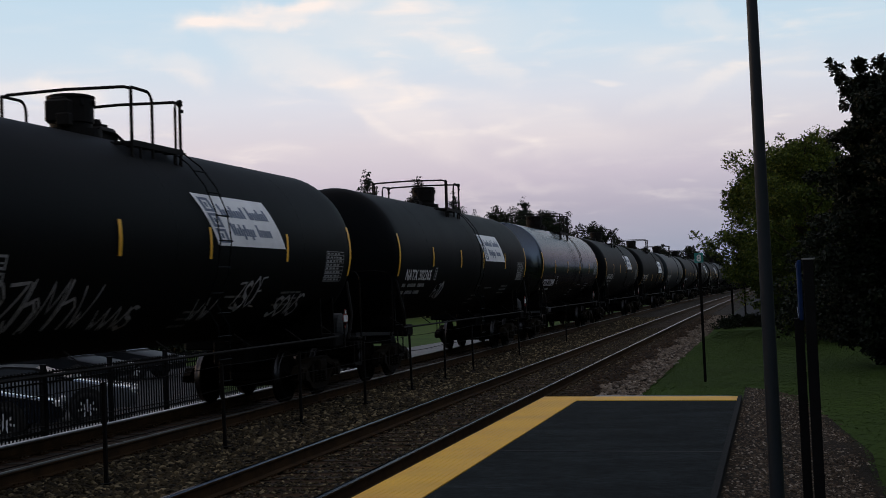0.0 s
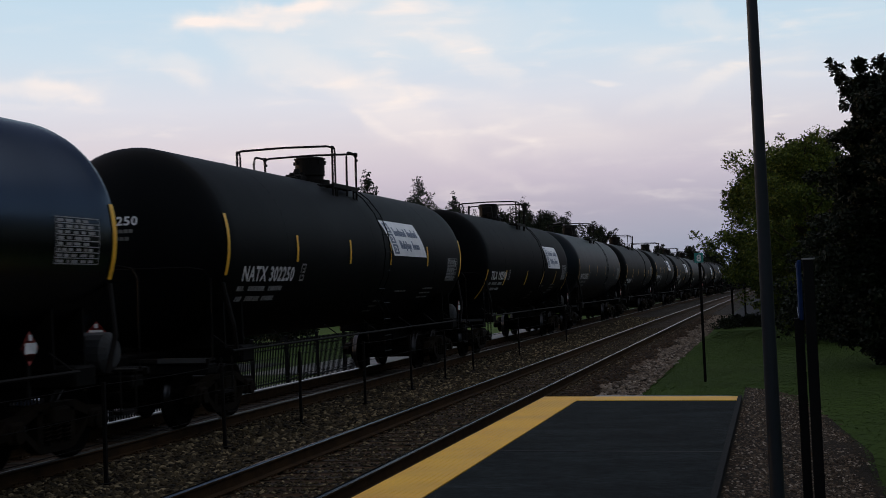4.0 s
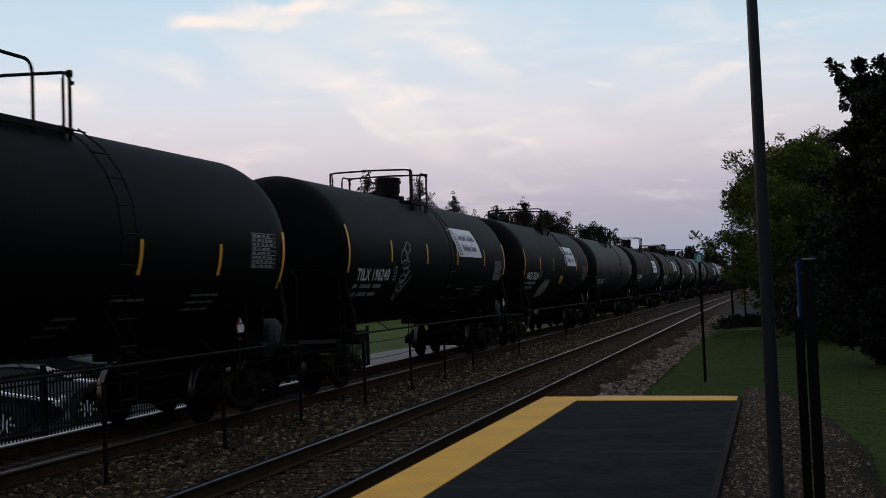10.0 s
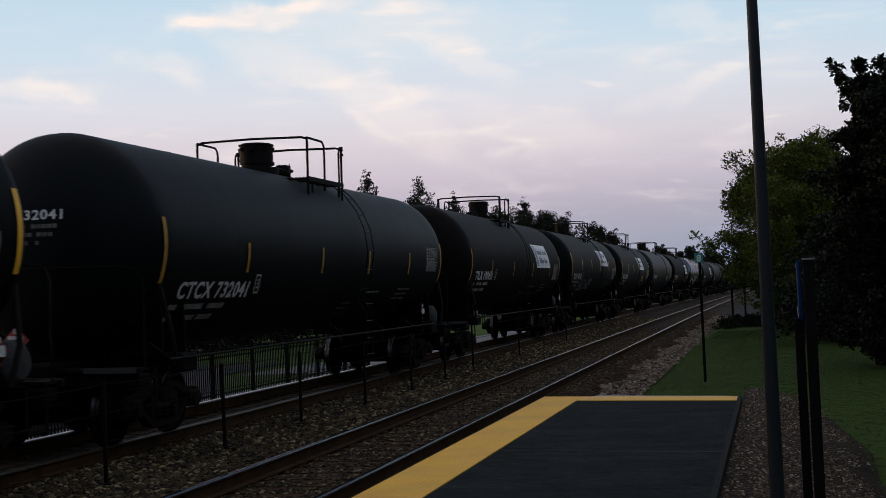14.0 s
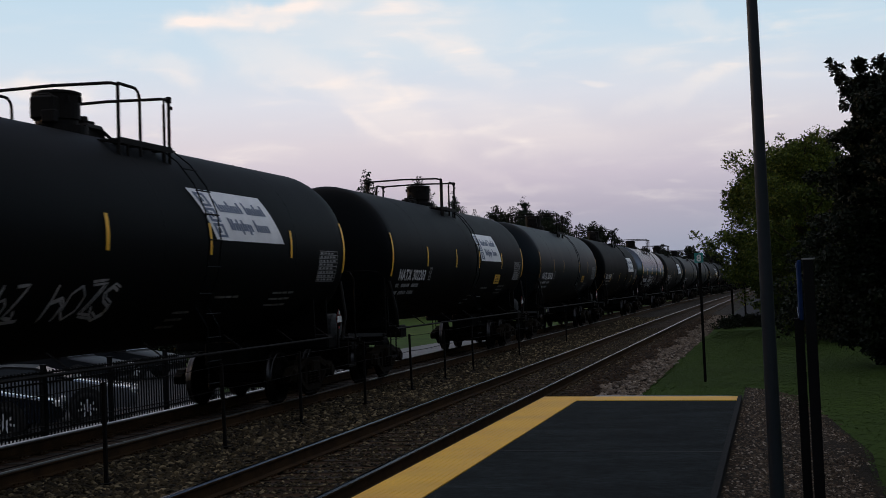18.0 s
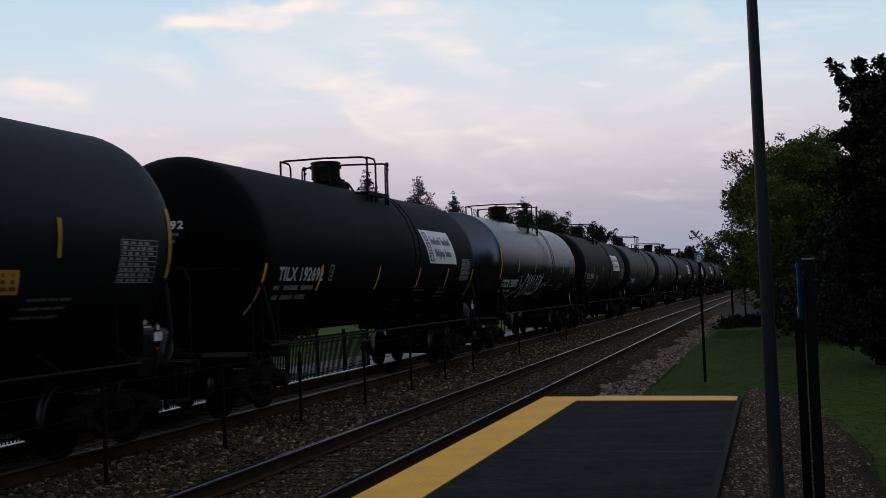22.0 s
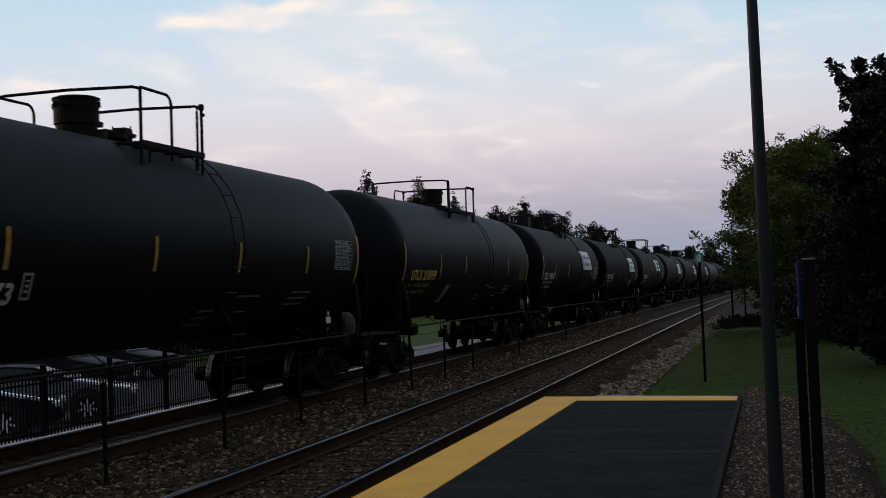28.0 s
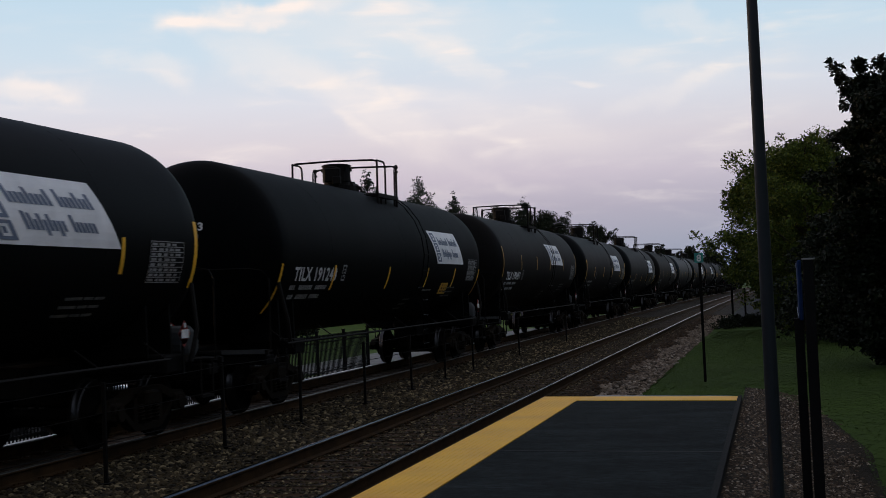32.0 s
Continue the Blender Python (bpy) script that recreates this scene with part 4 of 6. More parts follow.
def make_cross_rail(w, y, back, ret):
    """Guard rail over the top of the tank; ret is the length of the bent returns along the walkway, or 0 for a doubled post."""
    bm = bmesh.new()
    z = GUARD_Z - (0.02 if back else 0.0)
    s = -1 if back else 1
    tube(bm, [(w, y, z - 0.02), (w * 0.9, y, z + 0.01), (0, y, z + 0.03), (-w * 0.9, y, z + 0.01), (-w, y, z - 0.02)], 0.024, 6)
    for x in (w, -w):
        tube(bm, [(x, y, 3.78), (x, y, z)], 0.024, 6)
        if ret:
            r = min(0.16, ret * 0.4)
            bend_down = [(x, y + s * (ret - r + r * math.sin(q)), z - r + r * math.cos(q)) for q in (0, 0.4, 0.8, 1.2, 1.5708)]
            tube(bm, [(x, y, z)] + bend_down + [(x, y + s * ret, 3.92)], 0.022, 6)
        else:
            r = 0.10
            bend_down = [(x, y + s * (0.16 - r + r * math.sin(q)), z - r + r * math.cos(q)) for q in (0, 0.5, 1.0, 1.5708)]
            tube(bm, [(x, y, z)] + bend_down + [(x, y + s * 0.16, 3.86)], 0.020, 6)
    return bm


def make_nub():
    """Clamp where the bars of the guard meet."""
    bm = box(bmesh.new(), -0.036, -0.036, -0.05, 0.036, 0.036, 0.045, 0.012)
    return box(bm, -0.03, 0.03, -0.14, 0.03, 0.075, -0.09, 0.008)


def make_walkway(side, w, y0, y1):
    bm = bmesh.new()
    x0, x1, z = 0.5 * side, (w + 0.02) * side, DECK_Z
    for k in range(5):
        y = y0 + (y1 - y0) * k / 4
        box(bm, min(x0, x1), y - 0.015, z - 0.03, max(x0, x1), y + 0.015, z)
    box(bm, min(x1, x1 - 0.03 * side), y0, z - 0.045, max(x1, x1 - 0.03 * side), y1 + 0.06, z + 0.035)
    for y in (y0 + 0.25, y1 - 0.2):
        tube(bm, [(x1 * 0.98, y, z), (x1 * 0.98, y, 3.84)], 0.022, 5)
    return bm


def make_manway(plain):
    """Protective housing over the fittings, with a flanged foot; one kind has a boxed-in valve at its side."""
    bm = lathe(bmesh.new(), [(4.15, 0.42), (4.33, 0.42), (4.33, 0.30), (4.35, 0.29), (4.42, 0.29), (4.43, 0.315), (4.77, 0.315), (4.775, 0.335), (4.80, 0.335), (4.805, 0.30), (4.82, 0.28), (4.825, 0.0005)], 28, "z")
    for k in range(8):
        a = k * math.pi / 4 + 0.2
        box(bm, 0.325 * math.cos(a) - 0.02, 0.325 * math.sin(a) - 0.02, 4.66, 0.325 * math.cos(a) + 0.02, 0.325 * math.sin(a) + 0.02, 4.74)
    if plain:
        box(bm, 0.1, 0.27, 4.42, 0.22, 0.38, 4.5, 0.015)
        box(bm, -0.05, -0.39, 4.67, 0.1, -0.29, 4.70)
    else:
        box(bm, -0.15, -0.46, 4.40, 0.2, -0.25, 4.72, 0.03)
        box(bm, -0.08, -0.40, 4.70, 0.12, -0.25, 4.76, 0.02)
        box(bm, 0.05, -0.50, 4.34, 0.24, -0.36, 4.52, 0.02)
    return bm


def make_valve(plain):
    bm = bmesh.new()
    if plain:
        lathe(bm, [(4.10, 0.25), (4.28, 0.25), (4.28, 0.32), (4.35, 0.32), (4.36, 0.12), (4.42, 0.10)], 18, "z")
        for k in range(6):
            a = k * math.pi / 3
            box(bm, 0.29 * math.cos(a) - 0.02, 0.29 * math.sin(a) - 0.02, 4.33, 0.29 * math.cos(a) + 0.02, 0.29 * math.sin(a) + 0.02, 4.40)
        tube(bm, [(0.1, 0.05, 4.38), (0.1, 0.05, 4.47)], 0.012, 5)
    else:
        box(bm, -0.16, -0.22, 4.12, 0.2, 0.25, 4.42, 0.04)
        lathe(bm, [(4.40, 0.16), (4.46, 0.16), (4.47, 0.08), (4.54, 0.06)], 12, "z")
        box(bm, -0.05, 0.2, 4.2, 0.16, 0.36, 4.37, 0.02)
    bmesh.ops.translate(bm, verts=bm.verts, vec=(0.1, 0.62 if plain else 0.52, 0.0))
    return bm


def make_relief_valve(plain):
    if plain:
        bm = box(bmesh.new(), -0.02, 1.02, 4.22, 0.22, 1.26, 4.50, 0.02)
        box(bm, -0.04, 1.0, 4.36, 0.26, 1.30, 4.42, 0.015)
        return tube(bm, [(0.2, 1.22, 4.5), (0.2, 1.22, 4.54)], 0.012, 5)
    bm = box(bmesh.new(), -0.02, 0.78, 4.16, 0.18, 0.98, 4.36, 0.02)
    return box(bm, 0.03, 0.83, 4.34, 0.13, 0.93, 4.44, 0.02)


def make_vent_pipe():
    return tube(bmesh.new(), [(0.28, 0.25, 4.36), (0.34, 0.6, 4.34), (0.3, 1.0, 4.24)], 0.026, 5)


def make_ladder():
    bm = bmesh.new()
    for y in (-0.2, 0.2):
        pts = [on_tank(y, z, 0.13) for z in (4.05, 3.8, 3.5, 3.15, 2.75, 2.3, 1.9)] + [Vector((1.6, y, 1.5)), Vector((1.6, y, 0.62))]
        tube(bm, pts, 0.011, 5)
    for z in (4.0, 3.72, 3.42, 3.1, 2.76, 2.4, 2.05, 1.7, 1.36, 1.02, 0.7):
        p = on_tank(0, z, 0.13) if z > 1.8 else Vector((1.6, 0, z))
        tube(bm, [p + Vector((0, -0.24, 0)), p + Vector((0, 0.24, 0))], 0.012, 5)
    return bm


def make_side_rail():
    bm = tube(bmesh.new(), [(1.6, -7.6, 1.13), (1.6, 0, 1.13), (1.6, 6.5, 1.13)], 0.022, 6)
    for y in (-7.55, -5.2, -2.6, -0.2, 2.4, 4.6, 6.4):
        tube(bm, [(1.6, y, 1.13), (1.3, y - 0.05, 1.36)], 0.011, 5)
    return bm


def make_sill():
    return box(bmesh.new(), -0.32, 5.2, 0.72, 0.32, 8.45, 1.12, 0.02)


def make_body_bolster():
    return box(bmesh.new(), -1.52, 6.55, 0.92, 1.52, 7.05, 1.18, 0.03)


def make_end_sill():
    return box(bmesh.new(), -1.5, 7.95, 0.82, 1.5, 8.3, 0.98, 0.02)


def make_saddle():
    """Web plate that carries the tank."""
    bm = bmesh.new()
    vs = [bm.verts.new((x, 0, z)) for x, z in ((-1.3, 1.15), (1.3, 1.15), (1.28, 1.86), (0.8, 1.40), (0, 1.2), (-0.8, 1.40), (-1.28, 1.86))]
    ws = [bm.verts.new((v.co.x, 0.04, v.co.z)) for v in vs]
    bm.faces.new(vs), bm.faces.new(ws[::-1])
    for k in range(7):
        bm.faces.new((vs[k], vs[(k + 1) % 7], ws[(k + 1) % 7], ws[k]))
    bmesh.ops.recalc_face_normals(bm, faces=bm.faces)
    return bm


def make_end_platform():
    bm = box(bmesh.new(), -1.5, 8.02, 1.02, 1.5, 8.34, 1.055)
    box(bm, 1.1, 8.3, 0.98, 1.55, 8.36, 1.06)
    box(bm, -1.55, 8.3, 0.98, -1.1, 8.36, 1.06)
    for s in (1, -1):
        box(bm, s * 1.45, 7.55, 0.52, s * 1.58, 7.95, 0.56)
        tube(bm, [(s * 1.56, 7.55, 0.53), (s * 1.56, 7.55, 1.05)], 0.016, 5)
        tube(bm, [(s * 1.56, 7.95, 0.53), (s * 1.56, 7.95, 1.05)], 0.016, 5)
    return bm


def make_end_rail():
    bm = tube(bmesh.new(), [(1.52, 8.15, 1.05), (1.52, 8.15, 2.2), (1.42, 8.2, 2.34), (1.2, 8.25, 2.38), (0, 8.36, 2.38), (-1.2, 8.25, 2.38), (-1.42, 8.2, 2.34), (-1.52, 8.15, 2.2), (-1.52, 8.15, 1.05)], 0.014, 6)
    return bm


def make_corner_post():
    bm = tube(bmesh.new(), [(1.54, 7.28, 1.05), (1.56, 7.45, 1.5), (1.44, 7.55, 2.15)], 0.035, 6)
    return bm


def make_coupler():
    bm = box(bmesh.new(), -0.09, 8.35, 0.76, 0.09, 9.0, 0.96, 0.02)
    box(bm, -0.17, 8.95, 0.72, 0.19, 9.27, 1.0, 0.05)
    tube(bm, [(0.3, 8.3, 0.85), (0.34, 8.7, 0.45), (0.3, 9.26, 0.42)], 0.03, 6)
    tube(bm, [(0.05, 8.6, 1.0), (0.9, 8.5, 1.05), (1.4, 8.45, 0.9)], 0.016, 5)
    return bm


def make_side_frame():
    """Cast truck side: an arched top chord, a lower chord, openings and axle boxes."""
    bm = bmesh.new()
    top = [(-1.2, 0.50), (-1.05, 0.63), (-0.7, 0.66), (-0.42, 0.75), (0.42, 0.75), (0.7, 0.66), (1.05, 0.63), (1.2, 0.50)]
    low = [(-1.2, 0.40), (-0.72, 0.42), (-0.42, 0.20), (-0.3, 0.17), (0.3, 0.17), (0.42, 0.20), (0.72, 0.42), (1.2, 0.40)]
    th = 0.12
    rows = []
    for x in (0.98, 1.12):
        a = [bm.verts.new((x, y, z)) for y, z in top]
        b = [bm.verts.new((x, y, z - th)) for y, z in top]
        c = [bm.verts.new((x, y, z + th * 0.8)) for y, z in low]
        d = [bm.verts.new((x, y, z)) for y, z in low]
        rows.append((a, b, c, d))
    for i in range(7):
        for u, w in ((0, 1), (2, 3)):
            p, q = rows[0], rows[1]
            bm.faces.new((p[u][i], p[u][i + 1], p[w][i + 1], p[w][i]))
            bm.faces.new((q[u][i], q[u][i + 1], q[w][i + 1], q[w][i]))
            bm.faces.new((p[u][i], p[u][i + 1], q[u][i + 1], q[u][i]))
            bm.faces.new((p[w][i], p[w][i + 1], q[w][i + 1], q[w][i]))
    bmesh.ops.recalc_face_normals(bm, faces=bm.faces)
    for y in (-0.89, 0.89):
        box(bm, 0.95, y - 0.16, 0.36, 1.16, y + 0.16, 0.60, 0.03)
        tube(bm, [(1.1, y, 0.457), (1.2, y, 0.457)], 0.1, 12)
    for y in (-0.36, 0.36):
        box(bm, 0.98, y - 0.05, 0.26, 1.12, y + 0.05, 0.68)
    return bm


def make_spring():
    pts = [(0.055 * math.cos(a), 0.055 * math.sin(a), 0.28 + 0.24 * a / 31.4) for a in (k * 0.785 for k in range(41))]
    return tube(bmesh.new(), pts, 0.014, 4)


def make_truck_bolster():
    bm = box(bmesh.new(), -1.2, -0.2, 0.5, 1.2, 0.2, 0.70, 0.03)
    box(bm, -0.3, -0.3, 0.68, 0.3, 0.3, 0.74)
    tube(bm, [(-0.9, -0.5, 0.3), (0.9, -0.5, 0.3)], 0.05, 6)
    tube(bm, [(-0.9, 0.5, 0.3), (0.9, 0.5, 0.3)], 0.05, 6)
    return bm


def make_wheelset():
    bm = bmesh.new()
    for s in (1, -1):
        q = bmesh.new()
        lathe(q, [(0.66, 0.12), (0.69, 0.13), (0.70, 0.34), (0.685, 0.40), (0.685, 0.485), (0.71, 0.485), (0.722, 0.462), (0.80, 0.456), (0.822, 0.45), (0.822, 0.40), (0.78, 0.34), (0.76, 0.13), (0.84, 0.12)], 32, "x")
        if s < 0:
            bmesh.ops.scale(q, verts=q.verts, vec=(-1, 1, 1))
            bmesh.ops.reverse_faces(q, faces=q.faces)
        me = bpy.data.meshes.new("tmp")
        q.to_mesh(me), q.free()
        bm.from_mesh(me)
        bpy.data.meshes.remove(me)
        for k in range(4):
            a = k * math.pi / 2
            tube(bm, [(s * 0.772, 0.25 * math.cos(a), 0.25 * math.sin(a)), (s * 0.785, 0.25 * math.cos(a), 0.25 * math.sin(a))], 0.03, 6)
    tube(bm, [(-1.15, 0, 0), (1.15, 0, 0)], 0.085, 12)
    for f in bm.faces:
        f.smooth = len(f.verts) == 4
    return bm


def make_placard(red):
    bm = bmesh.new()
    if red:
        vs = [bm.verts.new(v) for v in ((0, -0.19, 0), (0, 0, -0.19), (0, 0.19, 0), (0, 0, 0.19))]
        f = bm.faces.new(vs)
        bmesh.ops.solidify(bm, geom=[f], thickness=0.012)
        bmesh.ops.recalc_face_normals(bm, faces=bm.faces)
    else:
        box(bm, 0.013, -0.115, -0.06, 0.016, 0.115, 0.06)
        box(bm, 0.013, -0.03, 0.085, 0.016, 0.03, 0.15)
    return bm


def make_panel(up):
    bm = bmesh.new()
    y0, y1, z0, z1 = 6.15, 7.15, 2.38 + up, 2.92 + up
    for k in range(9):
        z = z0 + (z1 - z0) * k / 8
        patch(bm, y0, y1, z, z + 0.012, 0.007, 1)
    for y in (y0, y1 - 0.012):
        patch(bm, y, y + 0.012, z0, z1 + 0.012, 0.007, 4)
    rng = random.Random(2)
    for k in range(8):
        z = z0 + (z1 - z0) * (k + 0.28) / 8
        y = y0 + 0.04
        while y < y1 - 0.2:
            w = rng.uniform(0.06, 0.16)
            patch(bm, y, y + w, z, z + 0.034, 0.007, 1)
            y += w + rng.uniform(0.03, 0.08)
    return bm


def make_small_bars(low, line, word):
    """A word of small lettering, too small to read."""
    bm = bmesh.new()
    z, runs = ((2.02 - low, ((0, 0.3), (0.45, 1.15), (1.3, 1.9))), (1.86 - low, ((0.1, 0.35), (0.5, 1.1), (1.2, 1.75))))[line]
    a, b = runs[word]
    patch(bm, -6.9 + a, -6.9 + b, z, z + 0.008, 0.007, 1)
    y = -6.9 + a
    while y < -6.9 + b - 0.06:
        patch(bm, y, y + 0.07, z + 0.006, z + 0.075, 0.007, 1)
        y += 0.085
    return bm


def on_head(x, z):
    rr = min(0.99, math.hypot(x, z - ZC) / R)
    return (x, -SEAM - 0.76 * math.sqrt(1 - rr * rr) - 0.008, z)


def head_bars(line, run):
    """A short line of print on the front head, too small to read."""
    bm = bmesh.new()
    z = 2.92 - 0.11 * line
    for a, b in (run[:2], run[2:]):
        n = max(1, int((b - a) / 0.07))
        for k in range(n):
            x0, x1 = -0.27 + a + (b - a) * k / n, -0.27 + a + (b - a) * (k + 0.85) / n
            bm.faces.new([bm.verts.new(on_head(x, zz)) for x, zz in ((x0, z), (x1, z), (x1, z + 0.055), (x0, z + 0.055))])
    return bm


def make_low_bars(group):
    """Short stencilled lines low on the tank."""
    bm = bmesh.new()
    y0, w, zs = ((2.0, 0.9, (1.92,)), (4.3, 0.95, (1.96, 1.86, 1.76)), (0.85, 0.55, (1.72, 1.62, 1.52)))[group]
    for i, z in enumerate(zs):
        for a, b in ((0, 0.42), (0.46, 0.7), (0.74, 1.0)):
            patch(bm, y0 - 0.06 * i + w * a, y0 - 0.06 * i + w * b, z, z + 0.035, 0.007, 1)
    return bm


def make_letter_box():
    bm = bmesh.new()
    for y0, y1, z0, z1 in ((0, 0.2, 0, 0.03), (0, 0.2, 0.27, 0.3), (0, 0.03, 0, 0.3), (0.17, 0.2, 0, 0.3), (0.06, 0.14, 0.08, 0.11), (0.06, 0.14, 0.14, 0.17), (0.06, 0.14, 0.2, 0.22)):
        patch(bm, -4.30 + y0, -4.30 + y1, 2.17 + z0, 2.17 + z1, 0.007, 1)
    return bm


LEAN = -0.6


def make_board(y0, z0, z1):
    return patch(bmesh.new(), y0, y0 + 2.72, z0, z1, 0.010, 8, LEAN)


def board_patch(bm, y0, z0, z1, a, b, c, d):
    """A patch of the board; c and d are shares of its height."""
    h = z1 - z0
    for i in range(3):
        e, f = c + (d - c) * i / 3, c + (d - c) * (i + 1) / 3
        bm.faces.new([bm.verts.new(on_tank(y0 + y + LEAN * q, z0 + h * q, 0.014)) for y, q in ((a, e), (b, e), (b, f), (a, f))])


def make_board_mark(y0, z0, z1):
    """Plain shapes in place of the board's mark."""
    bm = bmesh.new()
    for k in range(3):
        q = 0.06 + k * 0.30
        for a, b, c, d in ((0.1, 0.46, 0, 0.05), (0.1, 0.46, 0.22, 0.27), (0.1, 0.19, 0, 0.27), (0.37, 0.46, 0, 0.27), (0.22, 0.30, 0.09, 0.18)):
            board_patch(bm, y0, z0, z1, a, b, q + c, q + d)
    return bm


def make_board_print(y0, z0, z1, line):
    """Plain bars in place of a line of the board's lettering."""
    bm = bmesh.new()
    rng = random.Random(9 + line)
    q, runs = ((0.56, ((0.62, 1.55), (1.68, 2.48))), (0.2, ((0.72, 1.60), (1.73, 2.30))))[line]
    for a, b in runs:
        n = max(2, round((b - a) / 0.103))
        p = (b - a) / n
        for i in range(n):
            tall = 0.27 if i == 0 else rng.choice((0.17, 0.17, 0.17, 0.25))
            board_patch(bm, y0, z0, z1, a + p * i, a + p * (i + 0.8), q + (-0.05 if rng.random() < 0.1 else 0.02), q + tall)
    return bm


def stroke(bm, pts, w=0.035, off=0.010):
    """A painted stroke on the tank's side along (y, z) points."""
    fine = [pts[0]]
    for (y0, z0), (y1, z1) in zip(pts, pts[1:]):
        n = max(1, math.ceil(abs(z1 - z0) / 0.07))
        fine += [(y0 + (y1 - y0) * k / n, z0 + (z1 - z0) * k / n) for k in range(1, n + 1)]
    fine = [p for i, p in enumerate(fine) if i == 0 or math.hypot(p[0] - fine[i - 1][0], p[1] - fine[i - 1][1]) > 1e-4]
    rows, last = [], None
    for i, (y, z) in enumerate(fine):
        p, q = fine[max(i - 1, 0)], fine[min(i + 1, len(fine) - 1)]
        n = Vector((p[1] - q[1], q[0] - p[0]))
        n = n.normalized() if n.length > 0.02 else last or Vector((0, 1))
        if last and n.dot(last) < 0:
            n = -n
        last = n
        rows.append([bm.verts.new(on_tank(y + e * n.x * w / 2, z + e * n.y * w / 2, off)) for e in (1, -1)])
    for a, b in zip(rows, rows[1:]):
        bm.faces.new((a[0], a[1], b[1], b[0]))
    return bm


LETTERS = dict(C=((1, 0.9), (0.6, 1.1), (0.1, 0.7), (0, 0.2), (0.4, -0.1), (0.8, 0.1)), H=((0.1, 0), (0.25, 1), (0.18, 0.5), (0.8, 0.55), (0.9, 1.05), (0.7, -0.05)), I=((0.3, 0.05), (0.6, 1.0), (0.45, 0.5), (0.75, 0.95)),
               L=((0.5, 1.05), (0.2, 0), (0.9, 0.08)), E=((0.9, 1.0), (0.35, 0.95), (0.2, 0.5), (0.7, 0.55), (0.2, 0.5), (0.1, 0), (0.75, 0.05)), N=((0, 0), (0.3, 1.0), (0.6, 0.1), (1.0, 1.1)))


def sprayed(shape, y0, z0, w, h):
    """A sprayed letter: one run of the can, in short strokes that follow the tank."""
    pts = []
    for (a, b), (c, d) in zip(LETTERS[shape], LETTERS[shape][1:]):
        for k in range(4):
            pts.append((y0 + w * (a + (c - a) * k / 4 + 0.25 * (b + (d - b) * k / 4)), z0 + h * (b + (d - b) * k / 4)))
    a, b = LETTERS[shape][-1]
    pts.append((y0 + w * (a + 0.25 * b), z0 + h * b))
    return stroke(bmesh.new(), pts, 0.058, 0.010)


# runs of the can that look like handwriting and spell nothing
RUNS = (
    ((0.85, 0.9), (0.5, 1.02), (0.12, 0.82), (0.3, 0.58), (0.75, 0.42), (0.8, 0.15), (0.4, -0.02), (0.02, 0.14)),
    ((0.5, 1.0), (0.12, 0.75), (0.1, 0.25), (0.45, 0.0), (0.85, 0.25), (0.9, 0.7), (0.55, 1.0), (0.4, 0.9)),
    ((0.1, 0.0), (0.18, 0.95), (0.5, 0.35), (0.85, 1.0), (0.9, 0.02)),
    ((0.15, 1.0), (0.12, 0.0), (0.14, 0.5), (0.6, 0.62), (0.85, 0.45), (0.82, 0.0)),
    ((0.1, 0.9), (0.9, 0.95), (0.25, 0.08), (0.95, 0.02), (0.7, 0.25)),
    ((0.8, 0.95), (0.2, 0.92), (0.14, 0.5), (0.6, 0.52), (0.14, 0.48), (0.12, 0.04), (0.85, 0.0)),
    ((0.1, 1.0), (0.45, 0.05), (0.55, 0.4), (0.68, 0.05), (1.0, 1.02)))


def scribble(y0, z0, w, h, seed, loops=5, width=0.036):
    """Slanted sprayed strokes in a row, some of them gone over twice."""
    rng = random.Random(seed)
    cell = w / loops
    for k in range(loops):
        a, up = y0 + cell * k, rng.uniform(0.8, 1.05) * h
        run = rng.choice(RUNS)
        bm = bmesh.new()
        for again in range(rng.choice((1, 2, 2))):
            dy, dz = rng.uniform(-0.08, 0.08) * cell, rng.uniform(-0.06, 0.06) * h
            pts = []
            for (p, q), (u, v) in zip(run, run[1:]):
                for i in range(3):
                    c, d = p + (u - p) * i / 3, q + (v - q) * i / 3
                    pts.append((a + dy + cell * 1.12 * c + 0.22 * up * d, z0 + dz + up * d))
            pts.append((a + dy + cell * 1.12 * run[-1][0] + 0.22 * up * run[-1][1], z0 + dz + up * run[-1][1]))
            stroke(bm, pts, width * rng.uniform(0.7, 1.2), 0.010 + 0.003 * again)
        yield bm


def ring_scrawl(y0, z0, w, h, seed):
    """A chain of loose sprayed rings, one above the other."""
    rng = random.Random(seed)
    for k in range(7):
        c, d = y0 + w * rng.uniform(0.25, 0.75) + 0.1 * w * math.sin(k), z0 + h * (0.1 + 0.13 * k)
        p, q = w * rng.uniform(0.12, 0.26), h * rng.uniform(0.07, 0.15)
        bm = bmesh.new()
        stroke(bm, [(c + p * math.cos(a) + 0.2 * q * math.sin(a), d + q * math.sin(a)) for a in (0.45 * i + k for i in range(13))], 0.035, 0.010 + 0.002 * k)
        yield bm
    for a, b in (((0.2, 0.0), (0.75, 0.5)), ((0.45, 0.02), (0.95, 0.42)), ((0.3, 0.95), (0.55, 0.8)), ((0.75, 1.0), (0.55, 0.8))):
        yield stroke(bmesh.new(), [(y0 + w * a[0], z0 + h * a[1]), (y0 + w * (0.6 * a[0] + 0.4 * b[0]), z0 + h * (0.4 * a[1] + 0.6 * b[1])), (y0 + w * b[0], z0 + h * b[1])], 0.035, 0.012)


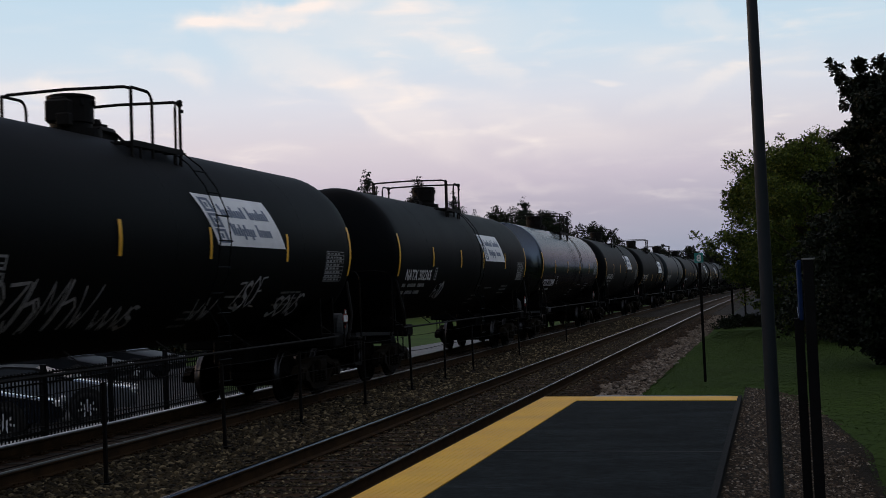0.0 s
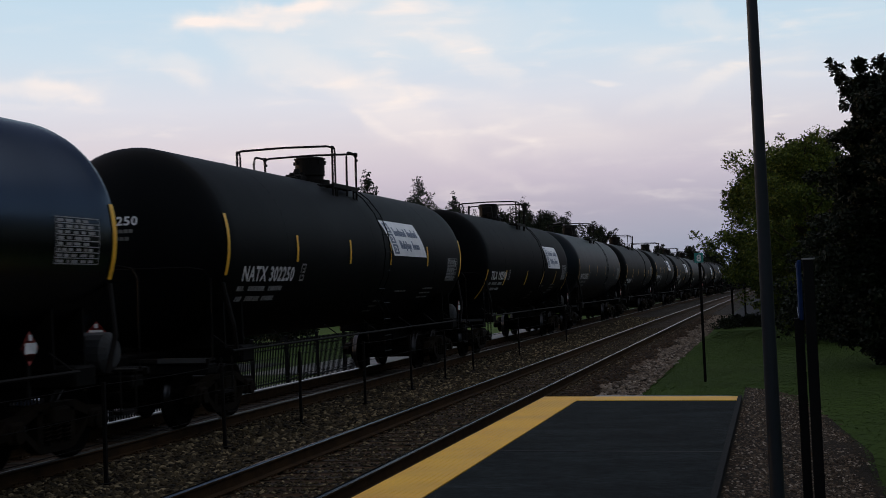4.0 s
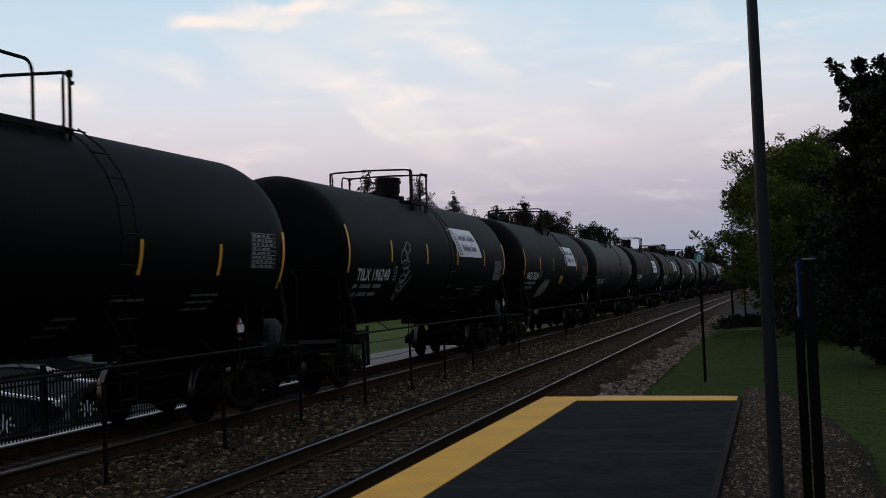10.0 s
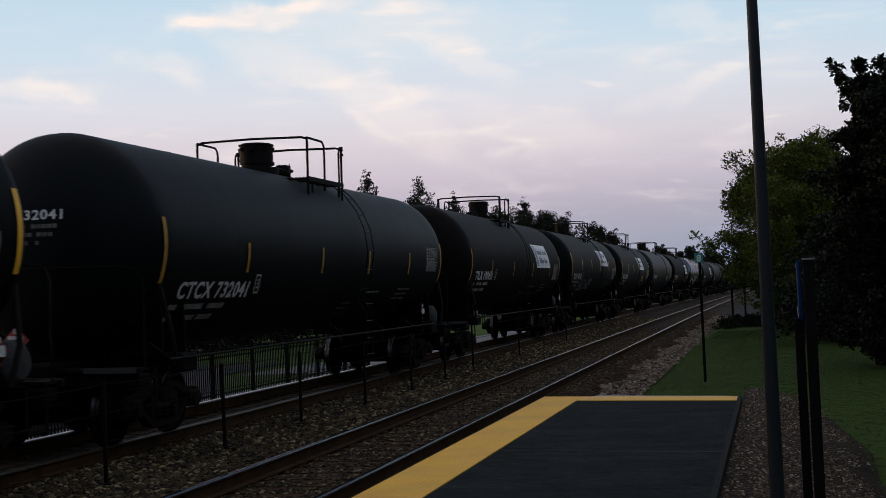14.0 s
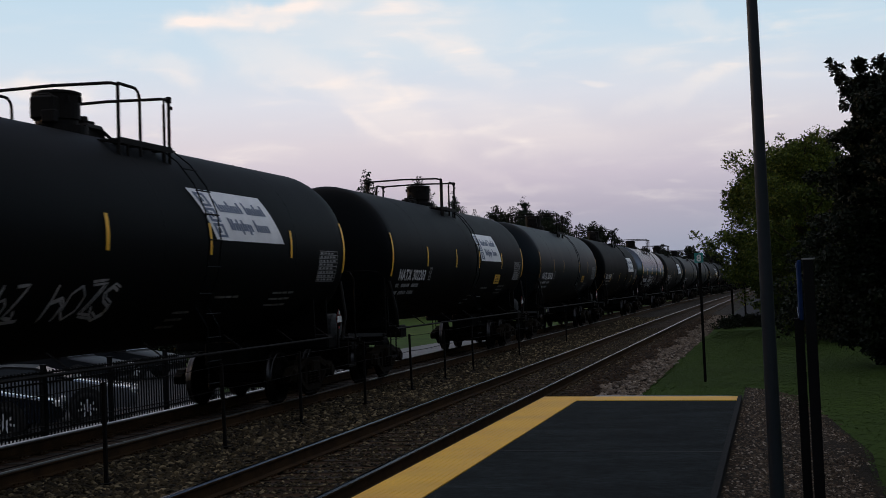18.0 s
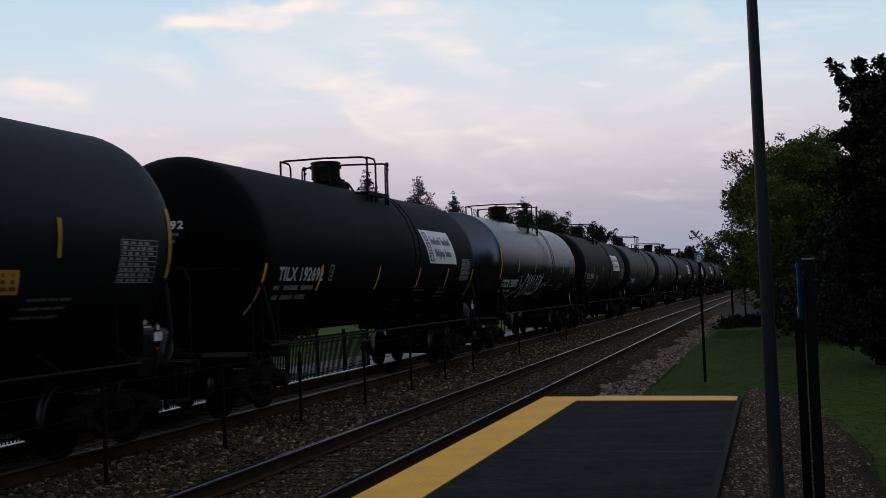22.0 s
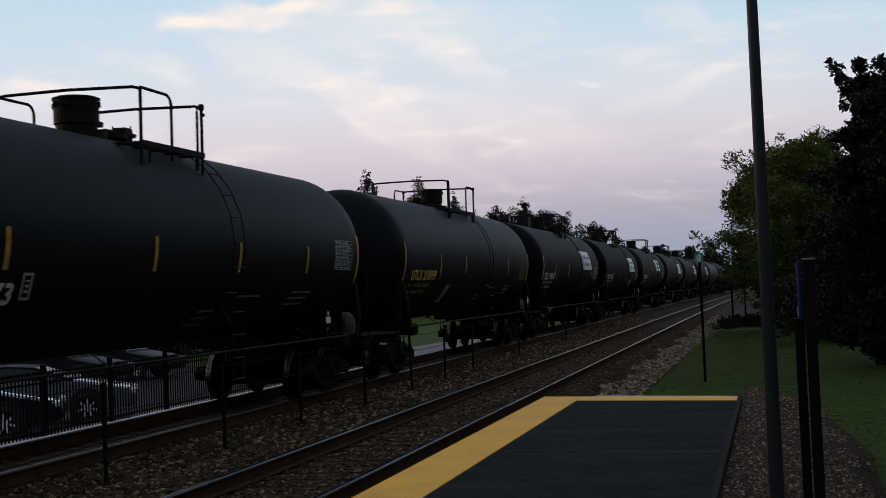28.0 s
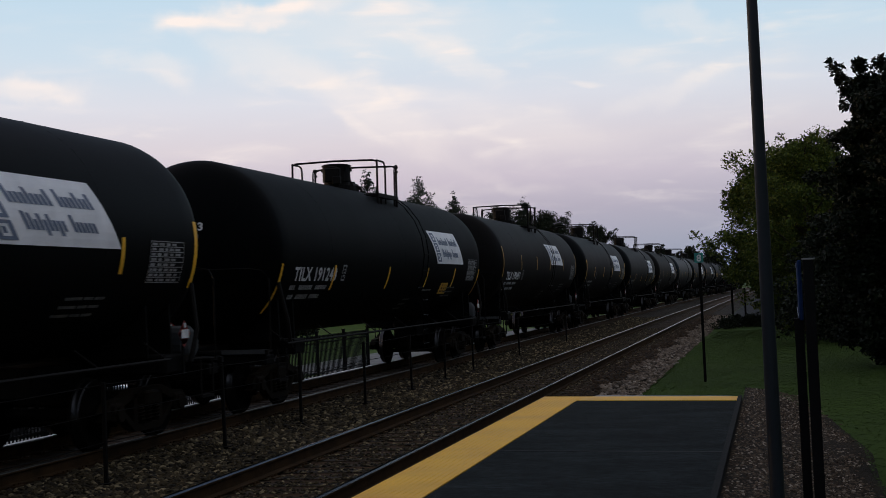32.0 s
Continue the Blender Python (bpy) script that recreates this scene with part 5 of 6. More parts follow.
def worn_patch(y0, z0, w, h, seed):
    """A brushed-over area with ragged edges."""
    rng = random.Random(seed)
    bm = bmesh.new()
    n = 30
    cols = []
    for k in range(n + 1):
        a = k / n
        lean = 0.35 * (1 - a)
        lo = z0 + h * (0.12 * rng.random() + 0.55 * max(0, a - 0.6))
        hi = z0 + h * (0.72 + 0.28 * rng.random()) * (0.6 + 0.4 * min(1, 4 * a))
        cols.append([bm.verts.new(on_tank(y0 + w * a + lean * (1 - q), lo + (hi - lo) * q, 0.009)) for q in (0, 0.33, 0.66, 1)])
    for a, b in zip(cols, cols[1:]):
        for q in range(3):
            bm.faces.new((a[q], b[q], b[q + 1], a[q + 1]))
    return bm


# stripes along the side, middle height of the short and of the long ones, board: left foot, foot, top
STYLES = dict(
    N=((-4.57, -1.65, 1.08, 4.17), 2.725, 2.73, (1.35, 2.70, 3.45)),
    M=((-4.56, -1.83, 1.33, 4.8), 2.55, 2.56, None),
    P=((-4.55, -2.17, 2.13, 4.7), 2.68, 2.69, None),
    C=((-4.75, -1.65, 1.72, 4.6), 2.64, 2.67, None),
    D=((-4.62, -1.15, 1.68, 4.68), 2.54, 2.58, None),
    B=((-4.35, -1.39, 2.46, 4.96), 2.49, 2.52, None),
    L=((-4.77, -1.17, 2.05, 4.75), 2.23, 2.05, (2.85, 2.57, 3.36)),
    H=((-4.6, -1.6, 1.45, 4.72), 2.79, 2.79, (1.66, 2.78, 3.52)),
    T=((-4.83, -1.5, 1.9, 5.4), 2.5, 2.55, (2.62, 2.58, 3.37)),
    U=((-4.28, -1.55, 1.48, 4.18), 2.57, 2.53, None))
# paint, mark, mark colour, style
TRAIN = [
    ("satin", "", "w", "N"), ("satin", "NATX 302365", "w", "N"), ("gloss", "CTCX 732845", "w", "C"), ("satin", "NATX 302250", "w", "N"),
    ("deep", "TILX 192394", "w", "L"), ("blue", "NATX 303553", "w", "M"), ("satin", "DBUX 300752", "w", "B"), ("satin", "TILX 196240", "w", "H"),
    ("satin", "NATX 302214", "w", "N"), ("slate", "CTCX 732041", "w", "D"), ("dusty", "TILX 190451", "w", "T"), ("satin", "TILX 196138", "w", "H"),
    ("satin", "NATX 302203", "w", "N"), ("blue", "NATX 303435", "w", "P"), ("deep", "TILX 192692", "w", "L"), ("gloss", "CTCX 732832", "w", "C"),
    ("dusty", "TILX 198476", "w", "T"), ("slate", "CTCX 732073", "w", "D"), ("slate", "UTLX 210999", "y", "U"), ("satin", "TILX 198510", "w", "T"),
    ("deep", "TILX 191243", "w", "L"), ("dusty", "TILX 190451", "w", "N"), ("satin", "", "w", "T"), ("satin", "", "w", "L"),
    ("dusty", "", "w", "T"), ("blue", "", "w", "D"), ("satin", "", "w", "T"), ("dusty", "", "w", "N"), ("satin", "", "w", "T"),
    ("satin", "", "w", "L"), ("blue", "", "w", "M"), ("satin", "", "w", "N")]
LOOKS = dict(satin="satin black", gloss="glossy black", blue="faded blue-black", slate="slate black", deep="deep black", dusty="dusty brownish black")
SHIFT = {12: -0.17, 13: -0.17, 14: -0.17, 15: 0.23, 16: 0.2, 17: 0.19, 18: 0.16, 19: -0.18, 20: -0.26, 21: -0.3, 22: -0.3, 23: -0.3}
TOPPED = {0: "short", 1: "turned", 3: "turned", 6: "wide", 8: "turned", 11: "short", 12: "turned", 18: "turned_long", 19: "short"}
CARS, WHEELSETS = [], []


def tank_car(k):
    paint, mark, ink, style = TRAIN[k]
    stripes, mid, mid_long, board = STYLES[style]
    top = empty("tank_car")
    words = LOOKS[paint] + " railway tank car" + (" with white board" if board else " without board") + " on far track"
    tagged(top, words, "tank car", "freight train")
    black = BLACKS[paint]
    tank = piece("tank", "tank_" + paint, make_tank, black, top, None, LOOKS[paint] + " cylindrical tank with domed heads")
    for y in (-5.0, 0.0, 5.0):
        piece("weld_seam", "seam_" + paint, make_seam, black, tank, pose(0, y, 0))
    kind = TOPPED.get(k, "short" if style in "LMPN" else "turned" if style in "HT" else "long")
    w, y0, y1, ret, seat, way = TOPS[kind]
    plain = kind in ("long", "wide", "turned_long")
    turn_m = pose(0, seat, 0, 0, 0, 0 if way > 0 else 180)
    piece("manway", "manway%d" % plain, lambda: make_manway(plain), FITTING, top, turn_m, "rusty black manway dome")
    piece("valve", "valve%d" % plain, lambda: make_valve(plain), FITTING, top, turn_m)
    piece("relief_valve", "relief_valve%d" % plain, lambda: make_relief_valve(plain), FITTING, top, turn_m)
    piece("vent_pipe", "vent_pipe", make_vent_pipe, FITTING, top, turn_m)
    for side in (1, -1):
        deck = piece("walkway", "walkway%d%s" % (side, kind), lambda: make_walkway(side, w, y0, y1), FITTING, top)
        for i in range(9):
            piece("slat", "slat" + kind, lambda: box(bmesh.new(), -0.012, y0, DECK_Z, 0.012, y1 + 0.05, DECK_Z + 0.025), FITTING, deck, pose(side * (0.52 + (w - 0.55) * i / 8), 0, 0))
    piece("guard_rail", "guard_front" + kind, lambda: make_cross_rail(w, y0, False, ret if way > 0 else 0), FITTING, top)
    back = piece("guard_rail", "guard_back" + kind, lambda: make_cross_rail(w, y1, True, 0 if way > 0 else ret), FITTING, top)
    for x in (w, -w):
        piece("clamp", "clamp", make_nub, FITTING, back, pose(x, y1, GUARD_Z - 0.03))
    piece("ladder", "ladder_" + paint, make_ladder, FRAME_BLACK if paint == "gloss" else black, top, pose(0, y1 + 0.05 - (0.5 if kind == "turned_long" else 0.0), 0))
    for turn in (0, 180):
        m = pose(0, 0, 0, 0, 0, turn)
        piece("side_rail", "side_rail", make_side_rail, FITTING, top, m if turn == 0 else Matrix.Diagonal((-1, 1, 1, 1)))
        piece("stub_sill", "sill", make_sill, FRAME_BLACK, top, m)
        piece("body_bolster", "body_bolster", make_body_bolster, FRAME_BLACK, top, m)
        piece("end_sill", "end_sill", make_end_sill, FRAME_BLACK, top, m)
        for y in (6.45, 7.15):
            piece("saddle", "saddle", make_saddle, FRAME_BLACK, top, m @ pose(0, y, 0))
        piece("end_platform", "end_platform", make_end_platform, FITTING, top, m)
        piece("end_rail", "end_rail", make_end_rail, FRAME_BLACK, top, m)
        if turn == 0:
            piece("air_reservoir", "air_reservoir", lambda: lathe(bmesh.new(), [(0.35, 0.0005), (0.38, 0.18), (0.46, 0.27), (1.16, 0.27), (1.24, 0.18), (1.27, 0.0005)], 18, "x"), GREY_PAINT, top, pose(0, 8.0, 1.27), "grey air reservoir")
        for s in (1, -1):
            piece("step_edge", "step_edge", lambda: box(bmesh.new(), -0.375, 8.345, 1.0, 0.375, 8.375, 1.07), GREY_PAINT, top, m @ pose(s * 1.125, 0, 0), "pale step edge")
        piece("coupler", "coupler", make_coupler, TRUCK, top, m)
        for s in (1, -1):
            piece("corner_post", "corner_post", make_corner_post, FITTING, top, m @ Matrix.Diagonal((s, 1, 1, 1)))
        tr = empty("truck", pose(0, 6.8 if turn == 0 else -6.8, 0))
        tr.parent = top
        piece("side_frame", "side_frame", make_side_frame, TRUCK, tr)
        piece("side_frame", "side_frame", make_side_frame, TRUCK, tr, pose(0, 0, 0, 0, 0, 180))
        for y in (-0.22, 0.0, 0.22):
            for x in (1.0, 1.1):
                piece("spring", "spring", make_spring, TRUCK, tr, pose(x, y, 0))
        piece("bolster", "truck_bolster", make_truck_bolster, TRUCK, tr)
        for y in (-0.89, 0.89):
            me = once("wheelset", make_wheelset, WHEEL)
            if len(me.materials) < 2:
                me.materials.append(TREAD)
                for p in me.polygons:
                    d = math.hypot(p.center.y, p.center.z)
                    if 0.445 < d < 0.47 and abs(p.normal.x) < 0.5 and abs(p.center.x) > 0.7:
                        p.material_index = 1
            w = share("wheelset", me, tr, pose(0, y, 0.457))
            WHEELSETS.append((w, k, (6.8 if turn == 0 else -6.8) + y, y))
    # markings on the side towards the platform
    tape = REFLECT if paint in ("satin", "gloss", "deep") else DIM_STRIPE
    half = 0.41 if style == "L" else 0.465
    for y in (-SEAM - 0.02, SEAM + 0.02):
        piece("stripe", "long_stripe" + style + paint, lambda: patch(bmesh.new(), -0.05, 0.05, mid_long - half, mid_long + half, 0.010, 8), tape, top, pose(0, y, 0), "yellow reflective stripe")
    for y in stripes:
        piece("stripe", "stripe" + style + paint, lambda: patch(bmesh.new(), -0.045, 0.045, mid - 0.23, mid + 0.23, 0.010, 4), tape, top, pose(0, y, 0), "yellow reflective stripe")
    colour = WHITE_PAINT if ink == "w" else YELLOW_PAINT
    low = 0.24 if style in "CDB" else 0.0
    if mark:
        v, f = lettering(mark, -7.05 if k == 19 else -6.85, 2.18 - low, 0.235, 2.52 if low else 2.22)
        ys = sorted(q[1] for q in v)
        gap = max(range(len(ys) - 1), key=lambda i: ys[i + 1] - ys[i])
        cut = (ys[gap] + ys[gap + 1]) / 2
        for name, take in (("reporting_mark", True), ("car_number", False)):
            ff = [q for q in f if (v[q[0]][1] < cut) == take]
            used = sorted({i for q in ff for i in q})
            at = {i: j for j, i in enumerate(used)}
            tagged(pydata(name, [v[i] for i in used], [tuple(at[i] for i in q) for q in ff], colour, top), "stencilled reporting mark" if take else "stencilled car number")
        # the number again, small, on the tank's front head
        q = []
        vv, ff = text_shape(mark[-6:])
        kx = 0.68 / max(a[0] for a in vv)
        for a in vv:
            x, z = -0.27 + a[0] * kx, 3.04 + a[1] * 0.13
            rr = min(0.99, math.hypot(x, z - ZC) / R)
            q.append((x, -SEAM - 0.76 * math.sqrt(1 - rr * rr) - 0.008, z))
        tagged(pydata("head_number", q, ff, colour, top), "small stencilled number on the tank head")
        for line, run in enumerate(((0.0, 0.16, 0.24, 0.62), (0.02, 0.26, 0.32, 0.56), (0.06, 0.2, 0.3, 0.36))):
            piece("head_print", "head_print%d%s" % (line, ink), lambda: head_bars(line, run), LOW_PRINT if ink == "w" else DIM_YELLOW, top, None, "small stencilled line on the tank head")
    for line in (0, 1):
        for word in (0, 1, 2):
            piece("small_print", "small_bars%.2f%s%d%d" % (low, ink, line, word), lambda: make_small_bars(low, line, word), DIM_WHITE if ink == "w" else DIM_YELLOW, top, None, "small stencilled word")
    piece("letter_box", "letter_box" + ink, make_letter_box, DIM_WHITE if ink == "w" else DIM_YELLOW, top, pose(0, 0, -low * 0.8), "small stencilled square")
    for group in (0, 1, 2):
        piece("low_print", "low_bars%d" % group, lambda: make_low_bars(group), LOW_PRINT, top, None, "short stencilled lines")
    up = 0.0 if low else -0.22
    piece("data_panel", "data_panel%.2f" % up + ink, lambda: make_panel(up), DIM_WHITE if ink == "w" else DIM_YELLOW, top, None, "stencilled data panel")
    if board:
        y0, z0, z1 = board
        b = piece("board", "board" + style, lambda: make_board(y0, z0, z1), BOARD, top, None, "white slanted printed board")
        p = piece("board_mark", "board_mark" + style, lambda: make_board_mark(y0, z0, z1), BOARD_BLUE, b, None, "blue-grey squares")
        for line in (0, 1):
            piece("board_print", "board_print%d" % line + style, lambda: make_board_print(y0, z0, z1, line), BOARD_BLUE, b, None, "line of blue-grey print")
    for y, x, z in ((5.5 if low else 7.0, 1.58, 1.45), (-8.36, -0.22, 1.45)):
        p = piece("placard", "placard_red", lambda: make_placard(True), PLACARD_RED, top, pose(x, y, z, 0, 0, 0 if y > 0 else -90), "red and white diamond placard")
        piece("placard_band", "placard_white", lambda: make_placard(False), WHITE_PAINT, p)
        piece("placard_holder", "placard_holder", lambda: box(bmesh.new(), -0.03, -0.03, -0.55, -0.01, 0.03, 0.1), FRAME_BLACK, p)
    # paint that somebody left on some of the cars
    tags = {0: [(-4.9, 1.60, 2.9, 0.6, 7), (-1.8, 1.58, 1.1, 0.3, 4), (1.0, 1.60, 0.7, 0.32, 2), (2.3, 1.74, 1.1, 0.5, 4), (4.2, 1.60, 1.3, 0.34, 4)], 1: [(-3.9, 1.74, 0.75, 0.36, 3)],
            11: [(-4.6, 1.76, 1.35, 0.40, 5), (-2.7, 1.74, 1.55, 0.44, 4), (-4.6, 1.42, 0.7, 0.2, 4)], 18: [(-3.4, 1.62, 0.5, 0.46, 3)]}
    for i, (y, z, w, h, n) in enumerate(tags.get(k, ())):
        for bm in scribble(y, z, w, h, 100 * k + i, n):
            tagged(link_mesh("sprayed_mark", bm, DIM_WHITE, top), "pale sprayed scrawl")
    rings = {7: (-4.0, 1.78, 1.2, 1.2), 16: (-4.1, 1.5, 1.3, 0.85)}
    if k in rings:
        for bm in ring_scrawl(*rings[k], k):
            tagged(link_mesh("sprayed_ring", bm, DIM_WHITE, top), "pale sprayed ring")
    if k == 11:
        tagged(link_mesh("sprayed_line", stroke(bmesh.new(), [(-4.6, 1.70), (-4.1, 1.73), (-3.6, 1.72), (-3.1, 1.75)], 0.04), DIM_WHITE, top), "pale sprayed line")
    if k == 8:
        tagged(link_mesh("brushed_patch", worn_patch(-3.7, 1.5, 1.7, 0.7, 8), GREY_WASH, top), "pale brushed-over patch")
    spots = {8: (0.25, 2.02), 12: (3.5, 2.05), 13: (3.3, 2.04), 20: (3.75, 1.83)}
    if k in spots:
        y, z = spots[k]
        tagged(link_mesh("sticker", patch(bmesh.new(), y, y + 0.75, z, z + 0.27, 0.008, 2, -0.1), YELLOW_PAINT, top), "yellow sticker")
        for row in range(3):
            bm = bmesh.new()
            for a, b in ((0.08, 0.3), (0.34, 0.5), (0.54, 0.68)):
                patch(bm, y + a, y + b - 0.06 * row, z + 0.045 + 0.075 * row, z + 0.085 + 0.075 * row, 0.012, 1, -0.02)
            tagged(link_mesh("sticker_print", bm, DIM_YELLOW, top), "dark line of print on a yellow sticker")
    if k == 15:
        for i, shape in enumerate(("C", "H", "I", "L", "L", "E", "N")):
            tagged(link_mesh("sprayed_letter", sprayed(shape, -3.2 + 0.47 * i, 1.66, 0.38, 0.64), WHITE_PAINT, top), "pale sprayed letter")
        bm = stroke(bmesh.new(), [(-4.95, 1.62), (-4.7, 1.63), (-4.35, 1.76), (-4.0, 1.78), (-3.65, 1.92), (-3.3, 1.98), (-3.4, 2.06), (-3.25, 1.95), (-3.4, 1.85)], 0.05)
        stroke(bm, [(0.15, 1.84), (0.45, 1.90), (0.8, 2.06), (0.95, 2.0), (1.05, 1.95), (1.35, 1.95), (1.55, 2.08), (1.75, 2.16), (1.88, 2.08)], 0.05)
        tagged(link_mesh("sprayed_line", bm, DIM_WHITE, top), "pale sprayed line")
    CARS.append(top)
    return top


def gone(t):
    """How far the train has rolled."""
    return 11.69847 * t - 0.02432 * t * t + 0.0003 * t ** 3


def car_place(k, t):
    y = FIRST + PITCH_CARS * k + SHIFT.get(k, 0.0) - gone(t)
    lean = math.degrees(math.atan(CANT / GAUGE))
    return pose(FAR_TRACK + bend(y), y, CANT / 2, 0, lean, bend_turn(y))


# ---- sky behind everything ----
def sky_backdrop():
    """A stretch of the dusk sky with its thin clouds, far behind the rest."""
    bm = bmesh.new()
    rad = 2400.0
    rows = []
    for e in range(-1, 19):
        rows.append([bm.verts.new((-math.sin(radians(a)) * math.cos(radians(e)) * rad, math.cos(radians(a)) * math.cos(radians(e)) * rad, math.sin(radians(e)) * rad)) for a in range(-16, 45)])
    for a, b in zip(rows, rows[1:]):
        for k in range(len(a) - 1):
            bm.faces.new((a[k], a[k + 1], b[k + 1], b[k])).smooth = True
    m, n, l, b = nodes_of("dusk_clouds")
    n.remove(b)
    em = n.new("ShaderNodeEmission")
    l.new(em.outputs[0], n["Material Output"].inputs[0])
    co = n.new("ShaderNodeTexCoord")
    sep = n.new("ShaderNodeSeparateXYZ")
    sc = n.new("ShaderNodeVectorMath")
    sc.operation = "SCALE"
    sc.inputs["Scale"].default_value = 1 / rad
    l.new(co.outputs["Object"], sc.inputs[0]), l.new(sc.outputs[0], sep.inputs[0])
    ramp = n.new("ShaderNodeValToRGB")
    stops = ((0.0, (0.26, 0.31, 0.43)), (0.13, (0.36, 0.38, 0.50)), (0.27, (0.465, 0.435, 0.55)), (0.38, (0.60, 0.545, 0.655)), (0.50, (0.70, 0.655, 0.74)), (0.64, (0.71, 0.735, 0.845)), (0.80, (0.61, 0.74, 0.885)), (1.0, (0.53, 0.71, 0.885)))
    e = ramp.color_ramp.elements
    for i, (p, c) in enumerate(stops):
        el = e[i] if i < 2 else e.new(p)
        el.position, el.color = p, (*c, 1)
    h = n.new("ShaderNodeMapRange")
    h.inputs[2].default_value = 0.23
    l.new(sep.outputs["Z"], h.inputs[0]), l.new(h.outputs[0], ramp.inputs[0])
    # long soft streaks that sink towards the right, in two sizes
    def clouds(scale, rot, seed, lo, hi, detail):
        mp = n.new("ShaderNodeMapping")
        mp.inputs["Rotation"].default_value = (0, radians(rot), 0)
        mp.inputs["Scale"].default_value = scale
        mp.inputs["Location"].default_value = (seed, seed * 0.7, seed * 0.3)
        no = n.new("ShaderNodeTexNoise")
        no.inputs["Scale"].default_value, no.inputs["Detail"].default_value, no.inputs["Roughness"].default_value, no.inputs["Distortion"].default_value = 1.0, detail, 0.5, 0.4
        l.new(sc.outputs[0], mp.inputs[0]), l.new(mp.outputs[0], no.inputs["Vector"])
        mr = n.new("ShaderNodeMapRange")
        mr.interpolation_type = "SMOOTHSTEP"
        mr.inputs[1].default_value, mr.inputs[2].default_value = lo, hi
        l.new(no.outputs[0], mr.inputs[0])
        return mr.outputs[0]
    a = clouds((7, 2, 26), 14, 3.1, 0.40, 0.75, 4)
    c = clouds((16, 4, 70), 6, 7.7, 0.42, 0.75, 4)
    # bearing and height in degrees, roughened, for the larger streaks
    def math_node(op, x, y=None, z=None):
        q = n.new("ShaderNodeMath")
        q.operation = op
        for i, v in enumerate((x, y, z)):
            if v is None:
                continue
            if isinstance(v, (int, float)):
                q.inputs[i].default_value = v
            else:
                l.new(v, q.inputs[i])
        return q.outputs[0]
    left = math_node("MULTIPLY", sep.outputs["X"], -1.0)
    az = math_node("MULTIPLY", math_node("ARCTAN2", left, sep.outputs["Y"]), 57.2958)
    el = math_node("MULTIPLY", math_node("ARCSINE", sep.outputs["Z"]), 57.2958)
    place = n.new("ShaderNodeCombineXYZ")
    l.new(az, place.inputs[0]), l.new(el, place.inputs[1])
    wob = n.new("ShaderNodeTexNoise")
    wob.inputs["Scale"].default_value, wob.inputs["Detail"].default_value = 0.45, 5
    l.new(place.outputs[0], wob.inputs["Vector"])
    sub = n.new("ShaderNodeVectorMath")
    sub.operation = "SUBTRACT"
    sub.inputs[1].default_value = (0.5, 0.5, 0.5)
    l.new(wob.outputs["Color"], sub.inputs[0])
    mad = n.new("ShaderNodeVectorMath")
    mad.operation = "MULTIPLY_ADD"
    mad.inputs[1].default_value = (4.0, 1.7, 0)
    l.new(sub.outputs[0], mad.inputs[0]), l.new(place.outputs[0], mad.inputs[2])
    total = math_node("MULTIPLY", math_node("MULTIPLY", a, c), 0.55)
    # bearing, height, half length, half width, slope, strength
    for p, q, length, width, slope, power in ((21.0, 12.4, 4.8, 0.6, -9, 0.8), (17.0, 12.2, 5.0, 1.4, -6, 0.4), (13.0, 11.2, 5.5, 1.5, -4, 0.3), (3.0, 9.6, 5.0, 1.4, 10, 0.12), (20.0, 10.2, 3.6, 1.2, 20, 0.55), (15.6, 8.0, 4.2, 1.3, 32, 0.5), (30.6, 9.3, 3.2, 0.6, 2, 0.75), 
                                              (4.6, 4.0, 3.0, 0.25, 7, 0.07), (10.4, 4.9, 2.6, 0.35, 16, 0.14), (12.2, 10.2, 2.6, 0.8, 28, 0.45), (2.6, 8.4, 3.2, 0.6, -15, 0.35), (25.2, 10.0, 2.0, 0.6, 16, 0.45), (2.0, 11.2, 2.4, 0.5, 16, 0.4), (9.0, 7.0, 5.0, 1.2, 14, 0.3)):
        d = n.new("ShaderNodeVectorMath")
        d.operation = "SUBTRACT"
        d.inputs[1].default_value = (p, q, 0)
        l.new(mad.outputs[0], d.inputs[0])
        ro = n.new("ShaderNodeVectorRotate")
        ro.rotation_type = "Z_AXIS"
        ro.inputs["Angle"].default_value = radians(-slope)
        l.new(d.outputs[0], ro.inputs["Vector"])
        sz = n.new("ShaderNodeVectorMath")
        sz.operation = "MULTIPLY"
        sz.inputs[1].default_value = (1 / length, 1 / width, 0)
        l.new(ro.outputs[0], sz.inputs[0])
        ln = n.new("ShaderNodeVectorMath")
        ln.operation = "LENGTH"
        l.new(sz.outputs[0], ln.inputs[0])
        mr = n.new("ShaderNodeMapRange")
        mr.interpolation_type = "SMOOTHERSTEP"
        mr.inputs[1].default_value, mr.inputs[2].default_value, mr.inputs[3].default_value, mr.inputs[4].default_value = 1.4, 0.1, 0.0, power
        l.new(ln.outputs["Value"], mr.inputs[0])
        total = math_node("ADD", total, mr.outputs[0])
    soft = n.new("ShaderNodeVectorMath")
    soft.operation = "MULTIPLY_ADD"
    soft.inputs[1].default_value = (1.4, 0.5, 0)
    l.new(sub.outputs[0], soft.inputs[0]), l.new(place.outputs[0], soft.inputs[2])
